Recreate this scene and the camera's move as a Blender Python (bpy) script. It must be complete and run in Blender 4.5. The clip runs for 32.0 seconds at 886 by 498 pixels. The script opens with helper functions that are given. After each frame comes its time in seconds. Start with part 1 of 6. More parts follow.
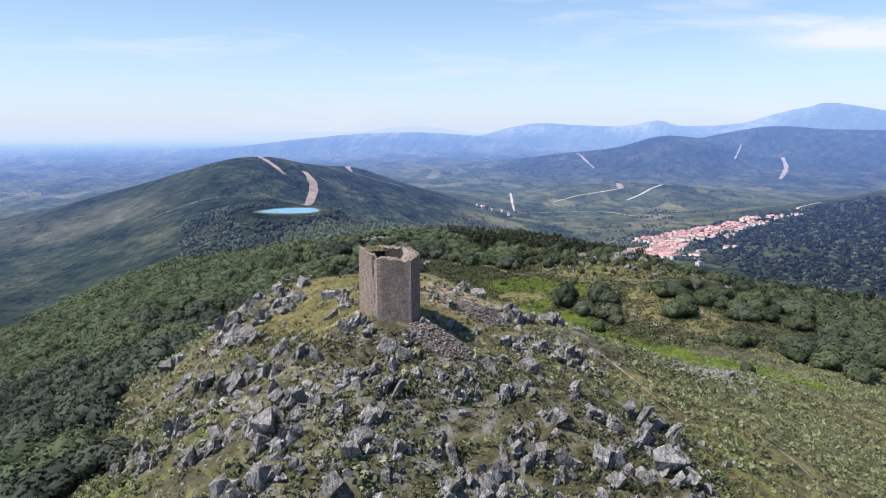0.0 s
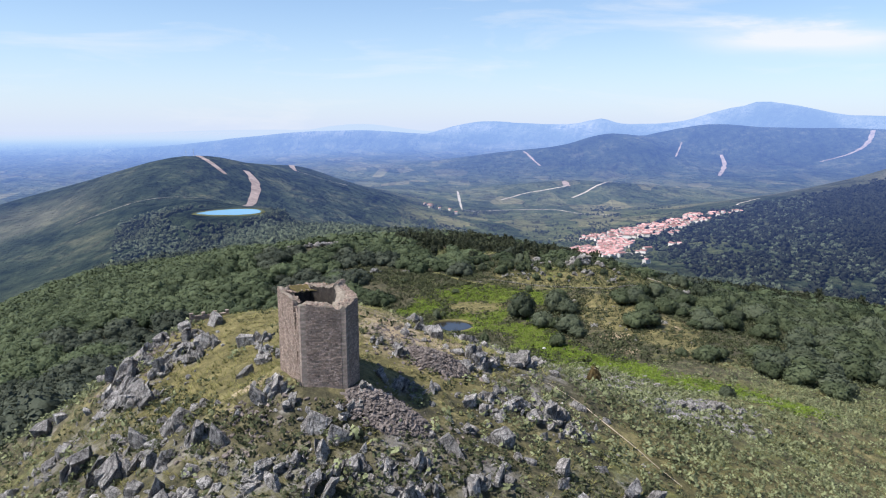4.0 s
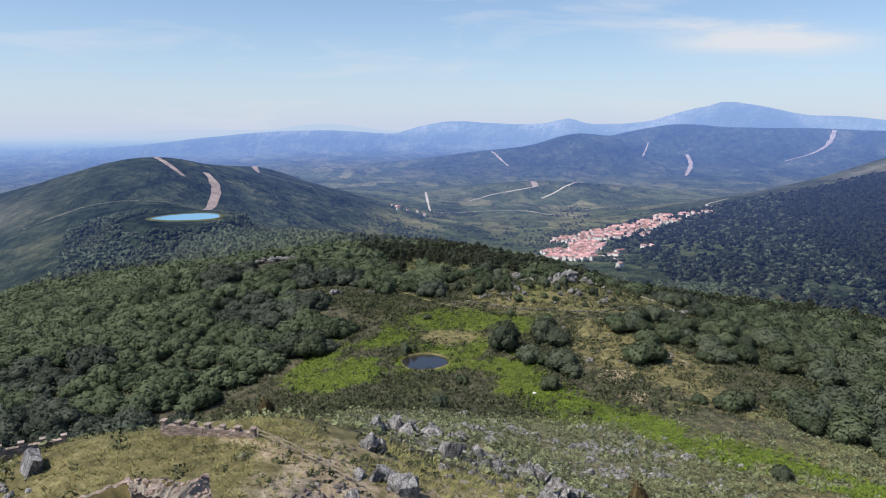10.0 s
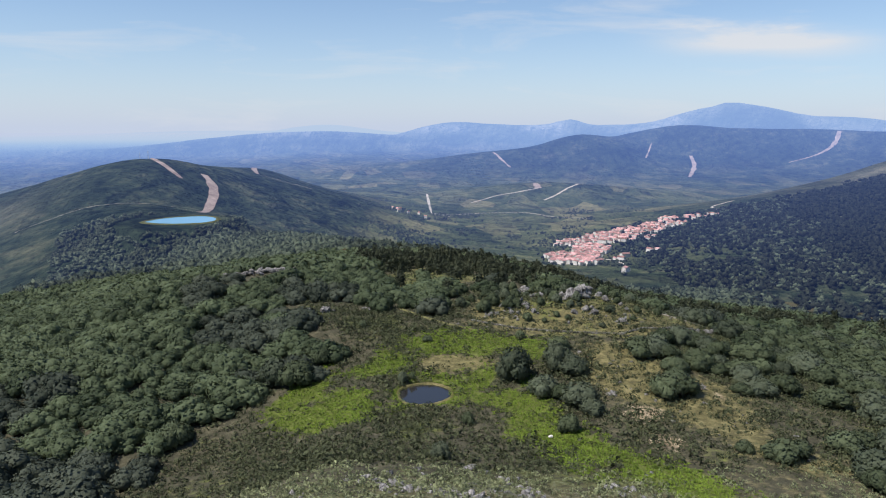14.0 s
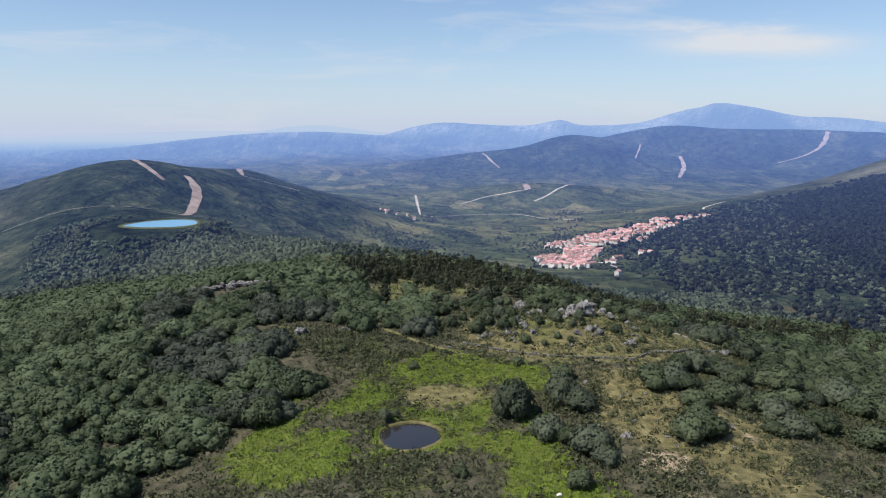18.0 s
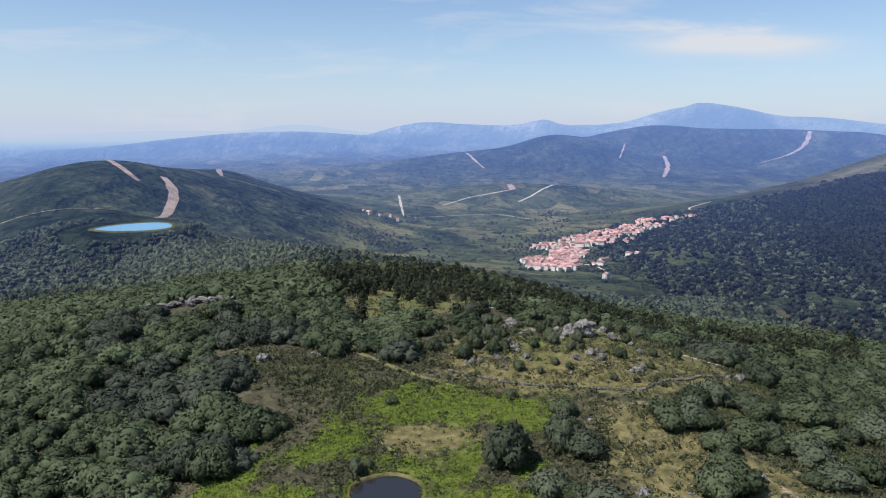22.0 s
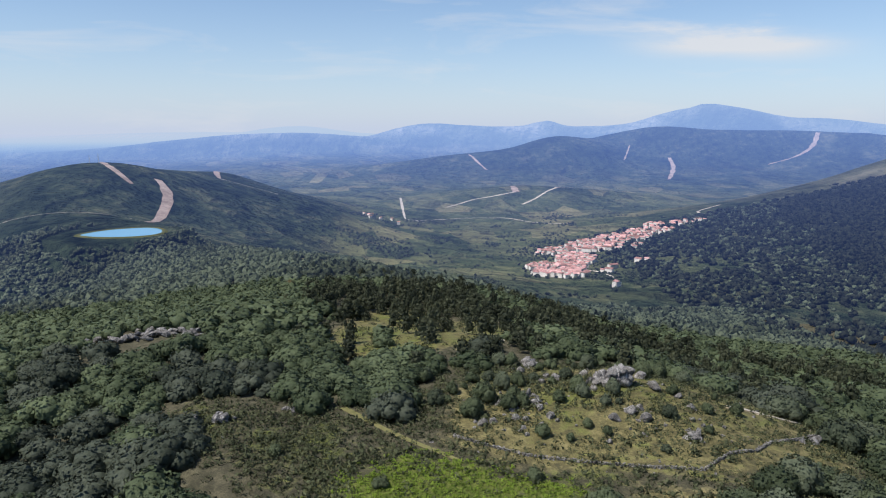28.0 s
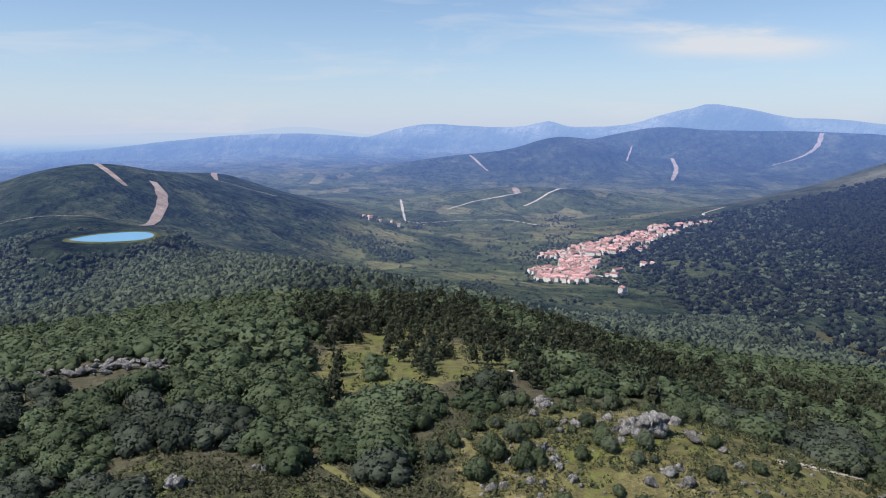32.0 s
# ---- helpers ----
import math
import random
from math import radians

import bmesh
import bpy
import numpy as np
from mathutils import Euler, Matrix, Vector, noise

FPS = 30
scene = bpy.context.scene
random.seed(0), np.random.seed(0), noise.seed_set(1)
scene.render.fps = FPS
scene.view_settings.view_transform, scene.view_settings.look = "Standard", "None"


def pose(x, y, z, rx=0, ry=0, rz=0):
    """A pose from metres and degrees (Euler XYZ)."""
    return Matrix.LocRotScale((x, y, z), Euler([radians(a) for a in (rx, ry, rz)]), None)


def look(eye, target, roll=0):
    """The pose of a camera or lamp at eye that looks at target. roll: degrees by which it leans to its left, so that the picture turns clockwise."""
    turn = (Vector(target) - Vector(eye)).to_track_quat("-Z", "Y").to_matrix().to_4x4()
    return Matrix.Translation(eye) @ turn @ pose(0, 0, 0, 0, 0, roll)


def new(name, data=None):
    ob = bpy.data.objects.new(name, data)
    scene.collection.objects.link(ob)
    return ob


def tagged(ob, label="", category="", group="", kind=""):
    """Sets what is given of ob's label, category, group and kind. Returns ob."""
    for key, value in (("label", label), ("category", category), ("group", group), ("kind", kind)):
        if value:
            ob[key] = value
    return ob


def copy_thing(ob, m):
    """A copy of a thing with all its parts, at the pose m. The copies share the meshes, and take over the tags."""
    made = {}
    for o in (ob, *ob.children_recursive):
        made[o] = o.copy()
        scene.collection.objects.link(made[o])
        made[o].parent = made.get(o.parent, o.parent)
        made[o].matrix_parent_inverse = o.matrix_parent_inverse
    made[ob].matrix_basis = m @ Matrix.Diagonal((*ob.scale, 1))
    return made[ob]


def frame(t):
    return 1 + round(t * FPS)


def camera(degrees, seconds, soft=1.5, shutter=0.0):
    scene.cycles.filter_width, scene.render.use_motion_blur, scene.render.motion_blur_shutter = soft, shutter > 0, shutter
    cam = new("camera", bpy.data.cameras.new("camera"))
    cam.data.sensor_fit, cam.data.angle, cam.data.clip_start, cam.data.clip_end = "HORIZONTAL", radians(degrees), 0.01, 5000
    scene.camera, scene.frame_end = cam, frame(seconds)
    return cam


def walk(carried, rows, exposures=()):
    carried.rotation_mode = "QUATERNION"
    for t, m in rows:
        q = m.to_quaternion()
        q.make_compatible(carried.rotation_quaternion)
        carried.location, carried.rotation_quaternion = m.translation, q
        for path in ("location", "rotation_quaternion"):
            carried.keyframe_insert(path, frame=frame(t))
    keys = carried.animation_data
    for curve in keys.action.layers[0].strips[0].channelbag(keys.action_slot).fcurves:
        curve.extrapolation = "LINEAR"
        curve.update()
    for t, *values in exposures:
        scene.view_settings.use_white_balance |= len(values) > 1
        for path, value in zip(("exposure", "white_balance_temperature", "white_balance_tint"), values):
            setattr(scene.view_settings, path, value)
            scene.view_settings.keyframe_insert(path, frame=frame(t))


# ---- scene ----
cam = camera(65.0, 32.0, soft=1.1)
PATH = [
    (0, pose(0.00, -95.00, 30.00, 80.19, 0, 4.77)),
    (1, pose(-0.45, -90.28, 30.02, 80.16, 0, 4.79)),
    (2, pose(-0.83, -84.93, 30.12, 80.14, 0, 4.84)),
    (2.5, pose(-1.02, -81.96, 30.20, 80.13, 0, 4.41)),
    (3, pose(-1.22, -78.81, 30.31, 80.10, 0, 3.08)),
    (3.5, pose(-1.46, -75.59, 30.41, 80.06, 0, 1.57)),
    (5.5, pose(-2.00, -61.58, 30.65, 79.93, 0, -0.96)),
    (6, pose(-2.20, -58.04, 30.73, 79.91, 0, -0.95)),
    (7, pose(-2.41, -50.93, 30.84, 79.88, 0, -0.89)),
    (8, pose(-2.50, -44.00, 30.95, 79.91, 0, -0.96)),
    (8.5, pose(-2.50, -40.57, 31.00, 79.95, 0, -1.63)),
    (9, pose(-2.52, -37.18, 31.09, 79.97, 0, -2.31)),
    (10, pose(-2.43, -30.36, 31.24, 80.01, 0, -2.27)),
    (11, pose(-2.29, -23.44, 31.36, 80.04, 0, -2.24)),
    (12, pose(-2.13, -16.47, 31.39, 80.06, 0, -2.20)),
    (13, pose(-1.80, -9.35, 31.40, 80.06, 0, -2.17)),
    (14, pose(-1.50, -2.09, 31.47, 80.08, 0, -2.15)),
    (14.5, pose(-1.33, 1.54, 31.51, 80.08, 0, -2.15)),
    (16.5, pose(-0.72, 16.12, 31.53, 80.08, 0, -2.22)),
    (17, pose(-0.53, 19.77, 31.49, 80.08, 0, -2.20)),
    (18, pose(-0.10, 27.13, 31.39, 80.12, 0, -3.07)),
    (18.5, pose(0.10, 30.85, 31.35, 80.12, 0, -3.64)),
    (19, pose(0.29, 34.58, 31.33, 80.11, 0, -4.20)),
    (20, pose(0.75, 42.02, 31.32, 80.10, 0, -4.46)),
    (21, pose(1.42, 49.44, 31.27, 80.11, 0, -4.43)),
    (22, pose(2.23, 56.94, 31.13, 80.10, 0, -4.39)),
    (23, pose(2.89, 64.71, 31.08, 80.11, 0, -4.34)),
    (24, pose(3.28, 72.62, 31.09, 80.15, 0, -4.30)),
    (25, pose(3.55, 80.45, 31.05, 80.20, 0, -4.26)),
    (25.5, pose(3.72, 84.33, 31.01, 80.20, 0, -4.24)),
    (27.5, pose(5.06, 99.54, 31.06, 80.21, 0, -4.20)),
    (28, pose(5.42, 103.43, 31.09, 80.20, 0, -4.21)),
    (29, pose(6.13, 111.22, 31.16, 80.22, 0, -4.18)),
    (30, pose(6.84, 118.97, 31.29, 80.24, 0, -4.17)),
    (31, pose(7.41, 126.82, 31.55, 80.25, 0, -4.15)),
    (32, pose(7.83, 134.73, 31.92, 80.24, 0, -4.15)),
]
walk(cam, PATH, ((0.0, 0.62), (6.0, 0.60), (8.0, 0.52), (11.0, 0.30), (32.0, 0.30)))

# ---------------------------------------------------------------- sky and sun
SUN = Vector((-0.50, -0.22, 0.84)).normalized()
world = bpy.data.worlds.new("world")
scene.world = world
world.use_nodes = True
wn, wl = world.node_tree.nodes, world.node_tree.links
wn.clear()
w_out = wn.new("ShaderNodeOutputWorld")
w_bg = wn.new("ShaderNodeBackground")
w_sky = wn.new("ShaderNodeTexSky")
w_sky.sky_type = "NISHITA"
w_sky.sun_disc = False
w_sky.sun_elevation = math.asin(SUN.z)
w_sky.sun_rotation = math.atan2(SUN.x, SUN.y)
w_sky.altitude = 700
w_sky.air_density, w_sky.dust_density, w_sky.ozone_density = 1.0, 0.2, 2.2
w_bg.inputs["Strength"].default_value = 0.085
# pale air low down, thin high cloud and one longer streak of cirrus
w_geo = wn.new("ShaderNodeTexCoord")
w_sep = wn.new("ShaderNodeSeparateXYZ")
wl.new(w_geo.outputs["Generated"], w_sep.inputs[0])


def sky_math(how, a, b=0.0):
    m = wn.new("ShaderNodeMath")
    m.operation = how
    for k, v in enumerate((a, b)):
        if hasattr(v, "is_linked"):
            wl.new(v, m.inputs[k])
        else:
            m.inputs[k].default_value = v
    return m.outputs[0]


def sky_mix(fac, a, b):
    m = wn.new("ShaderNodeMix")
    m.data_type = "RGBA"
    for key, v in (("Factor", fac), ("A", a), ("B", b)):
        if hasattr(v, "is_linked"):
            wl.new(v, m.inputs[key])
        else:
            m.inputs[key].default_value = (*v, 1)
    return m.outputs["Result"]


low_air = sky_math("POWER", 2.718, sky_math("MULTIPLY", sky_math("MAXIMUM", w_sep.outputs[2], 0.0), -10.0))
w_map = wn.new("ShaderNodeMapping")
w_map.inputs["Scale"].default_value = (1.6, 1.0, 9.0)
w_map.inputs["Rotation"].default_value = (0.0, radians(7), 0.0)
w_noise = wn.new("ShaderNodeTexNoise")
w_noise.inputs["Scale"].default_value = 2.4
w_noise.inputs["Detail"].default_value = 9
w_noise.inputs["Roughness"].default_value = 0.6
w_noise.inputs["Distortion"].default_value = 0.4
wl.new(w_geo.outputs["Generated"], w_map.inputs["Vector"])
wl.new(w_map.outputs["Vector"], w_noise.inputs["Vector"])
wisps = sky_math("MULTIPLY", sky_math("MAXIMUM", sky_math("SUBTRACT", w_noise.outputs["Fac"], 0.53), 0.0), 2.6)
side = sky_math("DIVIDE", sky_math("SUBTRACT", w_sep.outputs[0], 0.432), 0.098)
lean = sky_math("ADD", sky_math("SUBTRACT", w_sep.outputs[2], 0.1075), sky_math("MULTIPLY", sky_math("SUBTRACT", w_sep.outputs[0], 0.432), 0.07))
tall = sky_math("DIVIDE", sky_math("ADD", lean, sky_math("MULTIPLY", sky_math("SUBTRACT", w_noise.outputs["Fac"], 0.5), -0.05)), 0.0140)
streak = sky_math("POWER", 2.718, sky_math("MULTIPLY", sky_math("ADD", sky_math("POWER", sky_math("ABSOLUTE", side), 3.0), sky_math("POWER", sky_math("ABSOLUTE", tall), 2.0)), -1.0))
streak = sky_math("MULTIPLY", streak, sky_math("MAXIMUM", sky_math("MULTIPLY", sky_math("SUBTRACT", w_noise.outputs["Fac"], 0.18), 3.6), 0.0))
veil = sky_math("MINIMUM", sky_math("ADD", sky_math("MULTIPLY", wisps, 0.8), streak), 0.85)
tint = wn.new("ShaderNodeMix")
tint.data_type, tint.blend_type = "RGBA", "MULTIPLY"
tint.inputs["Factor"].default_value = 1.0
wl.new(w_sky.outputs["Color"], tint.inputs["A"])
tint.inputs["B"].default_value = (0.98, 1.12, 1.24, 1)
sky_col = sky_mix(sky_math("MULTIPLY", low_air, 1.0), tint.outputs["Result"], (5.35, 6.05, 7.45))
sky_col = sky_mix(veil, sky_col, (7.2, 7.3, 7.6))
wl.new(sky_col, w_bg.inputs["Color"])
wl.new(w_bg.outputs["Background"], w_out.inputs["Surface"])

sun = new("sun", bpy.data.lights.new("sun", "SUN"))
sun.data.energy, sun.data.angle, sun.data.color = 5.0, radians(0.6), (1.0, 0.955, 0.88)
sun.matrix_world = look(SUN * 50, (0, 0, 0))
scene.view_settings.exposure = 0.0


# ---------------------------------------------------------------- materials
def material(name, rough=0.9):
    m = bpy.data.materials.new(name)
    m.use_nodes = True
    bsdf = m.node_tree.nodes["Principled BSDF"]
    bsdf.inputs["Roughness"].default_value = rough
    bsdf.inputs["Specular IOR Level"].default_value = 0.25
    return m, m.node_tree.nodes, m.node_tree.links, bsdf


def noise_node(n, l, scale, detail=4, rough=0.6, vector=None):
    t = n.new("ShaderNodeTexNoise")
    t.inputs["Scale"].default_value, t.inputs["Detail"].default_value, t.inputs["Roughness"].default_value = scale, detail, rough
    if vector is not None:
        l.new(vector, t.inputs["Vector"])
    return t.outputs["Fac"]


def ramp(n, l, fac, *stops):
    r = n.new("ShaderNodeValToRGB")
    e = r.color_ramp.elements
    while len(e) < len(stops):
        e.new(0.5)
    for k, (pos, col) in enumerate(stops):
        e[k].position, e[k].color = pos, (*col, 1) if len(col) == 3 else col
    l.new(fac, r.inputs["Fac"])
    return r.outputs["Color"]


def mixed(n, l, fac, a, b, how="MIX"):
    m = n.new("ShaderNodeMix")
    m.data_type, m.blend_type = "RGBA", how
    for key, v in (("Factor", fac), ("A", a), ("B", b)):
        if hasattr(v, "is_linked"):
            l.new(v, m.inputs[key])
        else:
            m.inputs[key].default_value = v if key == "Factor" else (*v, 1)
    return m.outputs["Result"]


def math_node(n, l, how, a, b=0.0, c=0.0, clamp=False):
    m = n.new("ShaderNodeMath")
    m.operation, m.use_clamp = how, clamp
    for k, v in enumerate((a, b, c)):
        if hasattr(v, "is_linked"):
            l.new(v, m.inputs[k])
        else:
            m.inputs[k].default_value = v
    return m.outputs[0]


def bumped(n, l, bsdf, height, strength, distance):
    b = n.new("ShaderNodeBump")
    b.inputs["Strength"].default_value, b.inputs["Distance"].default_value = strength, distance
    l.new(height, b.inputs["Height"])
    l.new(b.outputs["Normal"], bsdf.inputs["Normal"])


def position(n):
    return n.new("ShaderNodeNewGeometry").outputs["Position"]


def plain(name, dark, light, scale, rough=0.9, bump=0.0, distance=0.05, island=0.0, air_glow=False):
    """Two tones by noise, with bump and a shift of value from piece to piece."""
    m, n, l, bsdf = material(name, rough)
    pos = position(n)
    big = noise_node(n, l, scale, 6, 0.65, pos)
    fine = noise_node(n, l, scale * 7, 4, 0.7, pos)
    fac = math_node(n, l, "ADD", math_node(n, l, "MULTIPLY", big, 0.6), math_node(n, l, "MULTIPLY", fine, 0.4))
    col = ramp(n, l, fac, (0.33, dark), (0.67, light))
    if island:
        rnd = n.new("ShaderNodeNewGeometry").outputs["Random Per Island"]
        obj = n.new("ShaderNodeObjectInfo").outputs["Random"]
        both = math_node(n, l, "FRACT", math_node(n, l, "ADD", rnd, obj))
        val = math_node(n, l, "ADD", math_node(n, l, "MULTIPLY", both, 2 * island), 1 - island)
        h = n.new("ShaderNodeHueSaturation")
        l.new(col, h.inputs["Color"])
        l.new(val, h.inputs["Value"])
        col = h.outputs["Color"]
    l.new(col, bsdf.inputs["Base Color"])
    if bump:
        bumped(n, l, bsdf, fac, bump, distance)
    # far strips get a bluish emission for distance
    if air_glow:
        haze_glow(n, l, bsdf.outputs[0])
    return m


def leafy(name, dark, light, scale=0.15, air_glow=False, massed=False):
    """Leaves: tone drifts from tree to tree and leaf cluster to leaf cluster; a little light passes through."""
    m, n, l, bsdf = material(name, 0.62)
    pos = position(n)
    drift = noise_node(n, l, scale, 3, 0.6, pos)
    rnd = n.new("ShaderNodeNewGeometry").outputs["Random Per Island"]
    if massed:
        tone = n.new("ShaderNodeAttribute")
        tone.attribute_name = "tone"
        each = tone.outputs["Fac"]
    else:
        each = n.new("ShaderNodeObjectInfo").outputs["Random"]
    fac = math_node(n, l, "ADD", math_node(n, l, "MULTIPLY", drift, 0.52), math_node(n, l, "MULTIPLY", rnd, 0.12))
    fac = math_node(n, l, "ADD", fac, math_node(n, l, "MULTIPLY", each, 0.36))
    sprig = noise_node(n, l, 0.9, 4, 0.75, pos)
    fac = math_node(n, l, "ADD", fac, math_node(n, l, "MULTIPLY", math_node(n, l, "SUBTRACT", sprig, 0.5), 0.42))
    col = ramp(n, l, fac, (0.25, dark), (0.5, tuple((a + b) / 2 for a, b in zip(dark, light))), (0.78, light))
    l.new(col, bsdf.inputs["Base Color"])
    bsdf.inputs["Specular IOR Level"].default_value = 0.15
    bumped(n, l, bsdf, sprig, 0.6, 0.6)
    tr = n.new("ShaderNodeBsdfTranslucent")
    l.new(col, tr.inputs["Color"])
    mx = n.new("ShaderNodeMixShader")
    mx.inputs[0].default_value = 0.22
    l.new(bsdf.outputs[0], mx.inputs[1])
    l.new(tr.outputs[0], mx.inputs[2])
    # far leaves get the same emission painted over them
    if air_glow:
        haze_glow(n, l, mx.outputs[0])
    else:
        l.new(mx.outputs[0], n["Material Output"].inputs["Surface"])
    return m


def haze_glow(n, l, surface):
    """Haze painted as surface glow, thicker with true distance, bluer first; far faces only."""
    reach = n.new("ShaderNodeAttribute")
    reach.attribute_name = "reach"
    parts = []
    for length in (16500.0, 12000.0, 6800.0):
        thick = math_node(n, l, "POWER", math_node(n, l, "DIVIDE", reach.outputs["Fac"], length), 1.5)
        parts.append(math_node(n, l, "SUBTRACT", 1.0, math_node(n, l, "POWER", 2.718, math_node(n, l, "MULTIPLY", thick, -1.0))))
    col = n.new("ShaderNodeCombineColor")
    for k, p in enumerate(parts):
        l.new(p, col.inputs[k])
    air_glow = mixed(n, l, 1.0, col.outputs["Color"], (0.445, 0.505, 0.640), "MULTIPLY")
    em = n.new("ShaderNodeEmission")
    l.new(air_glow, em.inputs["Color"])
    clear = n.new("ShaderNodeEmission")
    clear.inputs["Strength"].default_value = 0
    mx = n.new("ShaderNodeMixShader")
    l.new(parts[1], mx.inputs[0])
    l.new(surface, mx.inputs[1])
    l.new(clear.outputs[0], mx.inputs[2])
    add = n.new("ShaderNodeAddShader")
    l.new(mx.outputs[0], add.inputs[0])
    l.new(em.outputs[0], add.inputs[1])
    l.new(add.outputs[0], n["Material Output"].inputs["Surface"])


def ground_material():
    """Turf, heath, bracken, bare earth and rock, mixed by the zones of the sheet and broken up by noise."""
    m, n, l, bsdf = material("hillside_ground", 0.95)
    pos = position(n)
    zone = n.new("ShaderNodeAttribute")
    zone.attribute_name = "zone"
    sep = n.new("ShaderNodeSeparateColor")
    l.new(zone.outputs["Color"], sep.inputs["Color"])
    big, mid, fine = noise_node(n, l, 0.05, 5, 0.6, pos), noise_node(n, l, 0.35, 5, 0.65, pos), noise_node(n, l, 2.2, 5, 0.75, pos)
    speck = math_node(n, l, "ADD", math_node(n, l, "MULTIPLY", mid, 0.55), math_node(n, l, "MULTIPLY", fine, 0.45))
    turf = ramp(n, l, speck, (0.36, (0.050, 0.047, 0.019)), (0.5, (0.122, 0.106, 0.045)), (0.64, (0.245, 0.210, 0.100)))
    heath = ramp(n, l, speck, (0.36, (0.026, 0.026, 0.015)), (0.5, (0.060, 0.055, 0.034)), (0.64, (0.125, 0.112, 0.070)))
    fern = ramp(n, l, speck, (0.36, (0.038, 0.050, 0.010)), (0.50, (0.084, 0.102, 0.020)), (0.64, (0.142, 0.160, 0.040)))
    earth = ramp(n, l, speck, (0.34, (0.16, 0.12, 0.075)), (0.52, (0.30, 0.235, 0.155)), (0.68, (0.46, 0.39, 0.29)))
    stone = ramp(n, l, speck, (0.38, (0.029, 0.027, 0.026)), (0.5, (0.102, 0.095, 0.091)), (0.64, (0.228, 0.213, 0.204)))

    def edge(weight, soft=0.16, amount=0.9):
        jit = math_node(n, l, "ADD", weight, math_node(n, l, "MULTIPLY", math_node(n, l, "SUBTRACT", math_node(n, l, "ADD", mid, math_node(n, l, "MULTIPLY", big, 0.6)), 0.8), amount))
        mr = n.new("ShaderNodeMapRange")
        mr.interpolation_type = "SMOOTHSTEP"
        mr.inputs["From Min"].default_value, mr.inputs["From Max"].default_value = 0.5 - soft, 0.5 + soft
        l.new(jit, mr.inputs["Value"])
        return mr.outputs["Result"]
    col = mixed(n, l, edge(math_node(n, l, "MULTIPLY", zone.outputs["Alpha"], 1.0), 0.22, 1.1), heath, turf)
    col = mixed(n, l, edge(sep.outputs["Red"]), col, fern)
    col = mixed(n, l, edge(sep.outputs["Blue"], 0.2, 1.3), col, stone)
    col = mixed(n, l, edge(sep.outputs["Green"], 0.12, 0.7), col, earth)
    l.new(col, bsdf.inputs["Base Color"])
    bumped(n, l, bsdf, speck, 0.9, 0.5)
    return m


def far_material():
    """Far country: dark scrub and pine, pale dry fields, bare hilltops, distance painted as bluish glow."""
    m, n, l, bsdf = material("far_country", 1.0)
    bsdf.inputs["Specular IOR Level"].default_value = 0.0
    pos = position(n)
    zone = n.new("ShaderNodeAttribute")
    zone.attribute_name = "zone"
    sep = n.new("ShaderNodeSeparateColor")
    l.new(zone.outputs["Color"], sep.inputs["Color"])
    big, fine = noise_node(n, l, 0.005, 6, 0.62, pos), noise_node(n, l, 0.028, 6, 0.7, pos)
    both = math_node(n, l, "ADD", math_node(n, l, "MULTIPLY", big, 0.5), math_node(n, l, "MULTIPLY", fine, 0.5))
    scrub = ramp(n, l, both, (0.38, (0.011, 0.018, 0.012)), (0.52, (0.035, 0.048, 0.029)), (0.66, (0.110, 0.113, 0.068)))
    vor = n.new("ShaderNodeTexVoronoi")
    vor.inputs["Scale"].default_value = 0.011
    stretch = n.new("ShaderNodeMapping")
    stretch.inputs["Scale"].default_value = (1.0, 0.55, 1.0)
    stretch.inputs["Rotation"].default_value = (0, 0, 0.5)
    l.new(pos, stretch.inputs["Vector"])
    l.new(stretch.outputs["Vector"], vor.inputs["Vector"])
    vs = n.new("ShaderNodeSeparateColor")
    l.new(vor.outputs["Color"], vs.inputs["Color"])
    patch = ramp(n, l, vs.outputs["Red"], (0.0, (0.028, 0.042, 0.020)), (0.4, (0.072, 0.088, 0.042)), (0.75, (0.138, 0.138, 0.070)), (0.95, (0.31, 0.265, 0.14)))
    fields = mixed(n, l, 0.62, patch, ramp(n, l, both, (0.38, (0.024, 0.036, 0.018)), (0.52, (0.080, 0.095, 0.044)), (0.66, (0.215, 0.200, 0.105))))
    bare = ramp(n, l, big, (0.36, (0.07, 0.075, 0.045)), (0.50, (0.20, 0.19, 0.13)), (0.64, (0.37, 0.33, 0.26)))
    col = mixed(n, l, sep.outputs["Red"], scrub, fields)
    col = mixed(n, l, sep.outputs["Green"], col, bare)
    l.new(col, bsdf.inputs["Base Color"])
    fold = noise_node(n, l, 0.0040, 5, 0.55, pos)
    bumped(n, l, bsdf, math_node(n, l, "ADD", fold, math_node(n, l, "MULTIPLY", fine, 0.10)), 1.0, 240.0)
    # bluish distance glow laid over the surface colour
    haze_glow(n, l, bsdf.outputs[0])
    return m


